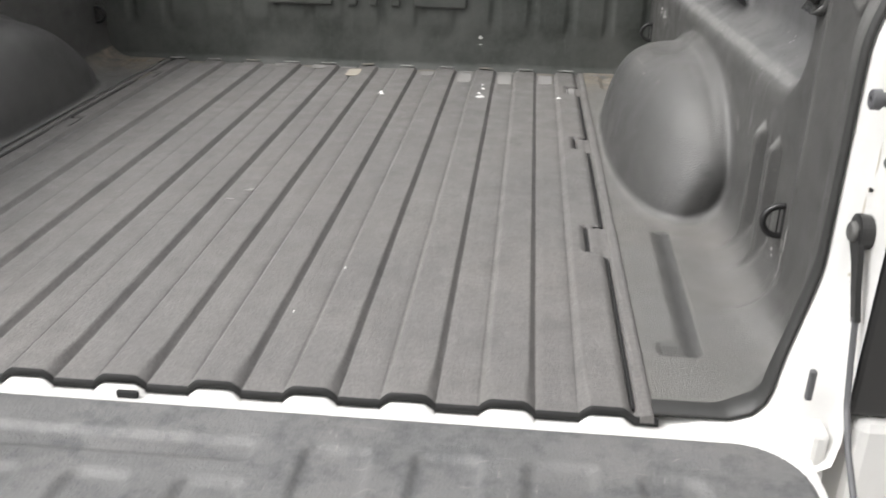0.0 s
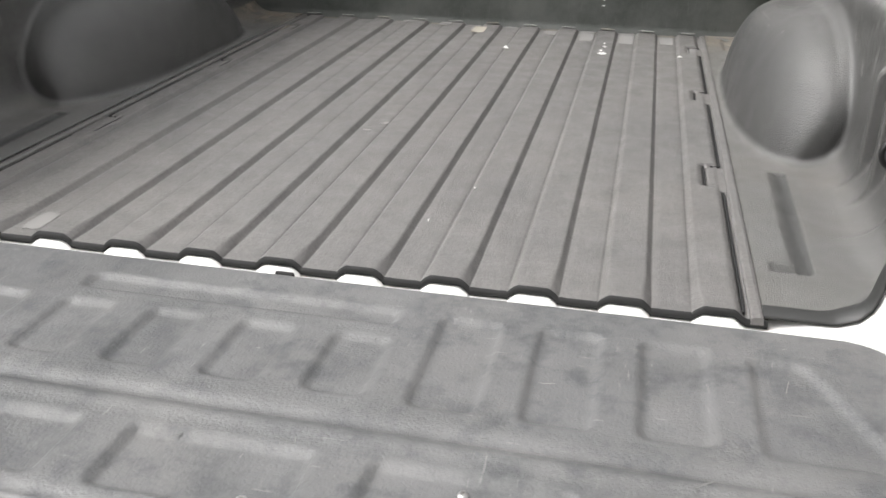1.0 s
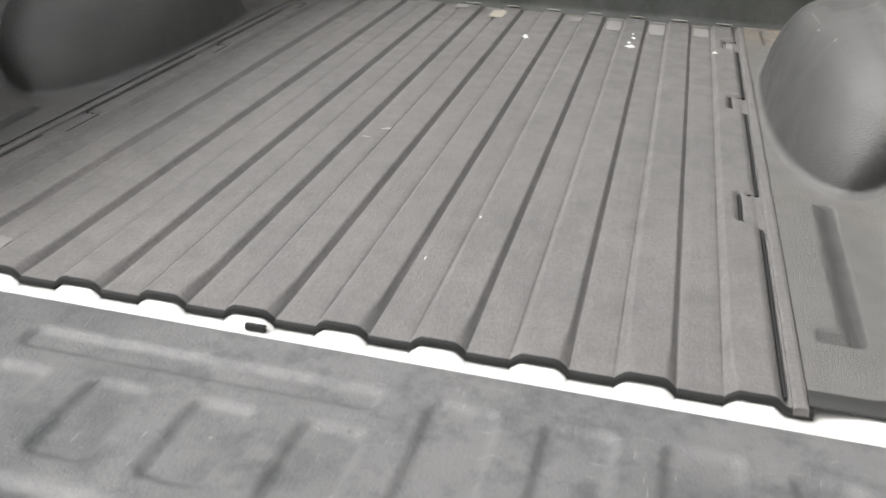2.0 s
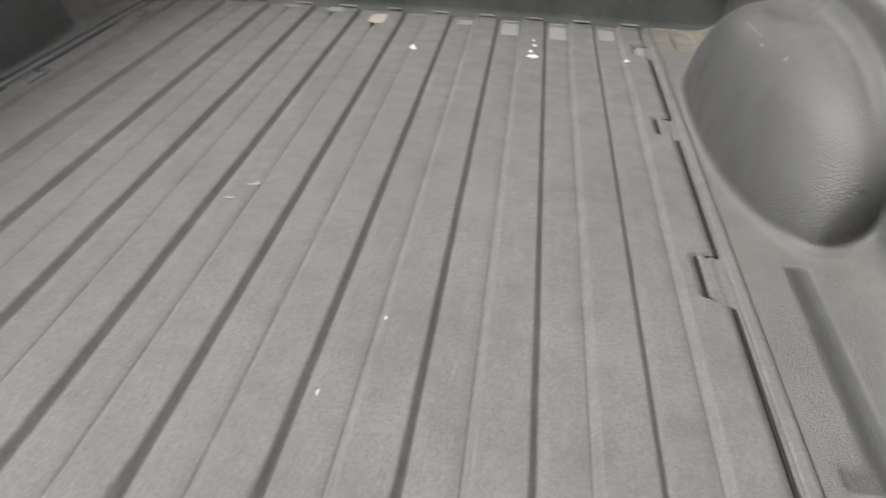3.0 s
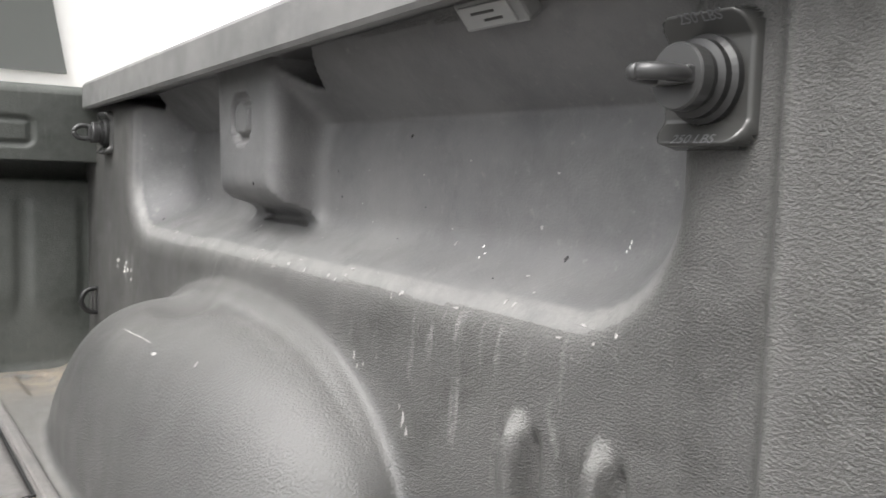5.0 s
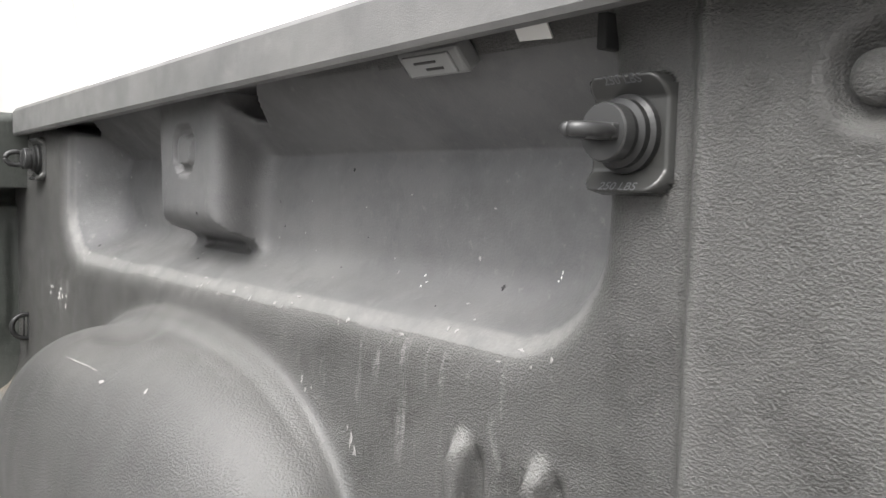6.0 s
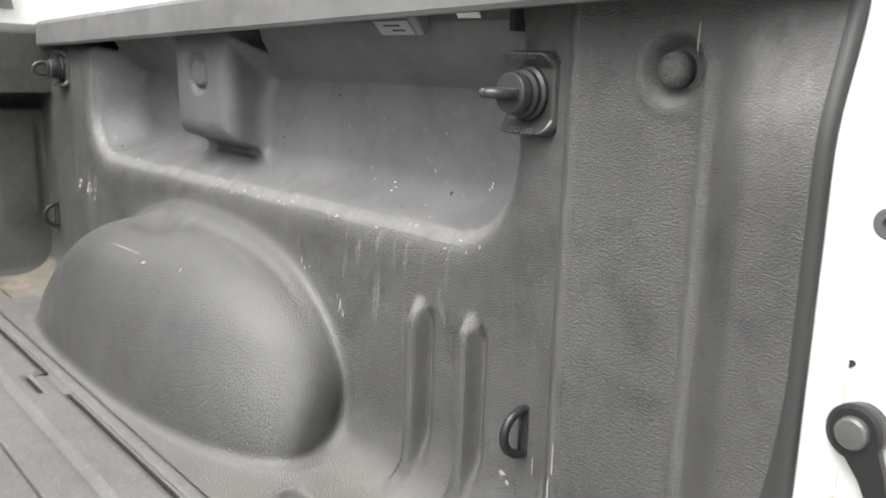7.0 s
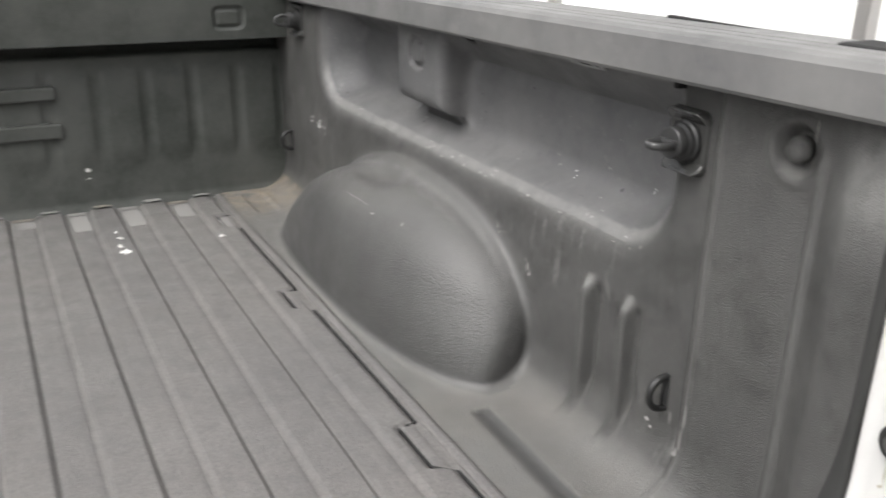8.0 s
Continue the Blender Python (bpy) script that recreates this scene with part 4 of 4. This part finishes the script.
X_, Y_ = (1, 0, 0), (0, 1, 0)
scraps = [(0.330, 1.337, 0.011, 0.014, CHALK), (0.327, 1.372, 0.004, 0.009, CHALK), (0.334, 1.42, 0.005, 0.008, CHALK), (0.331, 1.46, 0.004, 0.006, CHALK),
          (0.082, 1.338, 0.009, 0.016, CHALK), (0.527, 1.352, 0.006, 0.008, CHALK), (-0.043, 0.633, 0.012, 0.006, PALE), (-0.066, 0.585, 0.010, 0.003, PALE),
          (0.552, 0.966, 0.004, 0.006, CHALK), (0.195, 0.317, 0.0022, 0.004, CHALK), (0.150, 0.190, 0.0015, 0.003, CHALK)]
for x, y, rx, ry, mat in scraps:
    tagged(blot("scrap", mat, (x, y, floor_z(x, y) + 0.0005), X_, Y_, 0.72 * rx, 0.8 * ry, 0.0012, None, 0.75, 11), "small white scrap of debris on the ribbed floor", "debris", "debris on the floor")
for x, y, rx, ry, mat in ((-0.030, 1.555, 0.018, 0.040, TAN), (-0.530, 0.925, 0.007, 0.042, DUST), (0.275, 1.565, 0.019, 0.050, DUST), (0.385, 1.560, 0.019, 0.055, DUST), (0.495, 1.570, 0.018, 0.045, DUST),
                          (0.170, 1.60, 0.017, 0.022, DUST), (-0.585, 1.45, 0.008, 0.06, GRIT), (0.558, 1.435, 0.011, 0.034, DUST), (-0.390, 0.050, 0.014, 0.030, DUST), (-0.14, 1.61, 0.018, 0.020, DUST), (-0.25, 1.62, 0.018, 0.012, DUST)):
    blot("dust_patch", mat, (x, y, floor_z(x, y) + 0.0003), X_, Y_, rx, ry, 0.0006, liner, 0.07, 26, 0.35)
for k in range(-11, 12):
    x, up = RIB + k * PITCH / 2, 0.006 if k % 2 == 0 else -0.006
    blot("dust_patch", DUST if k % 3 else GRIT, (x, 1.640, up * (0.9 if k % 2 == 0 else 1) + 0.0006), X_, Y_, 0.024 - 0.006 * (k % 2 == 0), 0.005 + 0.004 * rng.random(), 0.0005, liner, 0.35, 16, 0.6)
for z, r in ((0.087, 0.0042), (0.066, 0.0034)):
    blot("chip", CHALK, (0.311, FRONT + 0.0056 * 1, z), X_, (0, 0, 1), r * 1.3, r, -0.002, liner)


def on_side(y, z, x=None):
    """The point of the right side's surface at this height and place along it, and its normal."""
    xx = np.linspace(0.60, 0.90, 1500)
    f = side_field(xx, np.full_like(xx, y), np.full_like(xx, z))
    p = np.array([xx[np.argmax(f > 0)], y, z])
    if x is not None:
        yy = np.linspace(y - 0.06, y + 0.06, 1500)
        f = side_field(np.full_like(yy, x), yy, np.full_like(yy, z))
        p = np.array([x, yy[np.argmax(f > 0)], z])
    g = np.array([(side_field(*(p + d)) - side_field(*(p - d))) / 0.004 for d in np.eye(3) * 0.002])
    return Vector(p), Vector(-g).normalized()


def wall_blot(name, mat, y, z, ry, rz, ragged=0.5, x=None):
    p, n = on_side(y, z, x)
    v = (Vector((0, 0, 1)) - n * n.z).normalized()
    u = v.cross(n)
    return blot(name, mat, p, u, v, ry, rz, 0.0006, liner, ragged, 12)


for y, z, ry, rz in ((0.572, 0.303, 0.0035, 0.003), (0.416, 0.321, 0.002, 0.0035), (1.415, 0.211, 0.006, 0.007), (1.455, 0.215, 0.004, 0.007), (1.39, 0.195, 0.003, 0.006), (1.42, 0.195, 0.003, 0.005)):
    for _ in range(3):
        dy, dz = 1.1 * ry * rng.standard_normal(), 1.1 * rz * rng.standard_normal()
        wall_blot("chip", CHALK, y + dy, z + dz, 0.30 * ry, 0.32 * rz, 0.7)
for i in range(30):
    y = 0.40 + 0.95 * rng.random()
    wall_blot("chip", PALE if i % 3 else TRIM, y, 0.285 + 0.13 * rng.random() ** 1.6, 0.0006 + 0.0014 * rng.random() ** 2, 0.0006 + 0.0016 * rng.random() ** 2, 0.6)
for i in range(34):
    y = 0.36 + 1.0 * rng.random()
    wall_blot("chip", PALE, y, 0.262 + 0.016 * rng.random(), 0.0008 + 0.0026 * rng.random() ** 2, 0.0006 + 0.0022 * rng.random() ** 2, 0.7)
for y, z, ry, rz in ((0.955, 0.184, 0.030, 0.0006), (0.915, 0.183, 0.010, 0.0005), (0.880, 0.176, 0.004, 0.0018), (0.800, 0.180, 0.0016, 0.004)):
    wall_blot("scuff", PALE, y, z, ry, rz, 0.5)
wall_blot("chip", CHALK, 0.690, 0.135, 0.0024, 0.0045, 0.3, 0.768)
for y, z, ry, rz in ((0.676, 0.205, 0.0024, 0.004), (0.668, 0.197, 0.0018, 0.003), (0.660, 0.200, 0.0012, 0.002), (0.594, 0.168, 0.0020, 0.008), (0.588, 0.158, 0.0026, 0.005), (0.600, 0.177, 0.0014, 0.003)):
    wall_blot("scuff", PALE, y, z, 0.55 * ry, 0.7 * rz, 0.8)
for y, z, ry, rz in ((0.233, 0.105, 0.0006, 0.012), (0.236, 0.075, 0.0008, 0.014), (0.240, 0.056, 0.003, 0.004), (0.246, 0.050, 0.0015, 0.005), (0.300, 0.066, 0.004, 0.002), (0.292, 0.060, 0.002, 0.002), (0.262, 0.090, 0.0005, 0.010)):
    wall_blot("scuff", PALE, y + 0.018, z, ry, rz, 0.5)
# a flat black blot for the shade of a small recess by the post's foot
wall_blot("recess_shade", TRIM, 0.112, 0.030, 0.0030, 0.011, 0.2)
for z in (0.448, 0.466):
    wall_blot("scuff", PALE, 0.139, z, 0.0005, 0.009, 0.3)

# ---- a steel rail stands before the white wall ----
fence = tagged(empty("guard_rail", (2.9, 1.72, GROUND)), "grey steel guard rail standing before the white wall", "guard rail")
for dy in (0.0, 1.9):
    bm = bmesh.new()
    box(bm, (-0.03, dy - 0.03, 0), (0.03, dy + 0.03, 1.30), 0.006)
    part("post", bm, STEEL, fence)
bm = bmesh.new()
box(bm, (-0.02, -1.4, 1.24), (0.02, 1.93, 1.28), 0.006)
part("rail", bm, STEEL, fence)

# the round moulded plug in the rear of each side
for s in (1, -1):
    bm = bmesh.new()
    lathe(bm, [(-0.008, 0.0136), (0.000, 0.0134), (0.003, 0.0126), (0.0060, 0.0105), (0.0078, 0.0074), (0.0086, 0.0040), (0.0088, 0.0010)], (-s, 0, 0), (s * (float(wall_at(np.array(0.160), np.array(0.443))) - 0.0080), 0.163, 0.443), 32)
    part("plug", bm, SIDE_LINER, liner, smooth=True)

# pale scratches and flecks on the gate's liner
for i in range(46):
    x, y = 0.05 + 0.62 * rng.random(), -0.09 - 0.40 * rng.random()
    if i > 30:
        x = -x
    z = float(gate_place(np.array([x]), np.array([y]))[2][0])
    a = 1.2 + 0.9 * rng.standard_normal()
    blot("scratch", SCUFF if i % 4 else DUST, (x, y, z + 0.0002), (math.cos(a), math.sin(a), 0), (-math.sin(a), math.cos(a), 0), 0.002 + 0.012 * rng.random() ** 3, 0.0005 + 0.0008 * rng.random(), 0.0001, gate_liner, 0.5, 8)

# rust-brown drip marks on the white pillars
for s in (1, -1):
    me = pillars[s].data
    tree = BVHTree.FromPolygons([v.co for v in me.vertices], [p.vertices for p in me.polygons])
    for y, z, ry, rz in ((0.0005, 0.296, 0.0007, 0.014), (0.0015, 0.268, 0.0030, 0.0026), (0.0025, 0.250, 0.0007, 0.012), (0.0010, 0.190, 0.0009, 0.008), (0.0020, 0.178, 0.0018, 0.0018), (-0.026, 0.334, 0.0012, 0.005), (-0.024, 0.326, 0.0016, 0.002)):
        hit, normal, _, _ = tree.ray_cast(Vector((s * 0.5, y, z)), Vector((s, 0, 0)))
        if hit is None:
            continue
        n = normal if normal.x * s < 0 else -normal
        v = (Vector((0, 0, 1)) - n * n.z).normalized()
        blot("grime", GRIME, hit, v.cross(n), v, ry, rz, 0.0003, pillars[s], 0.5, 12)
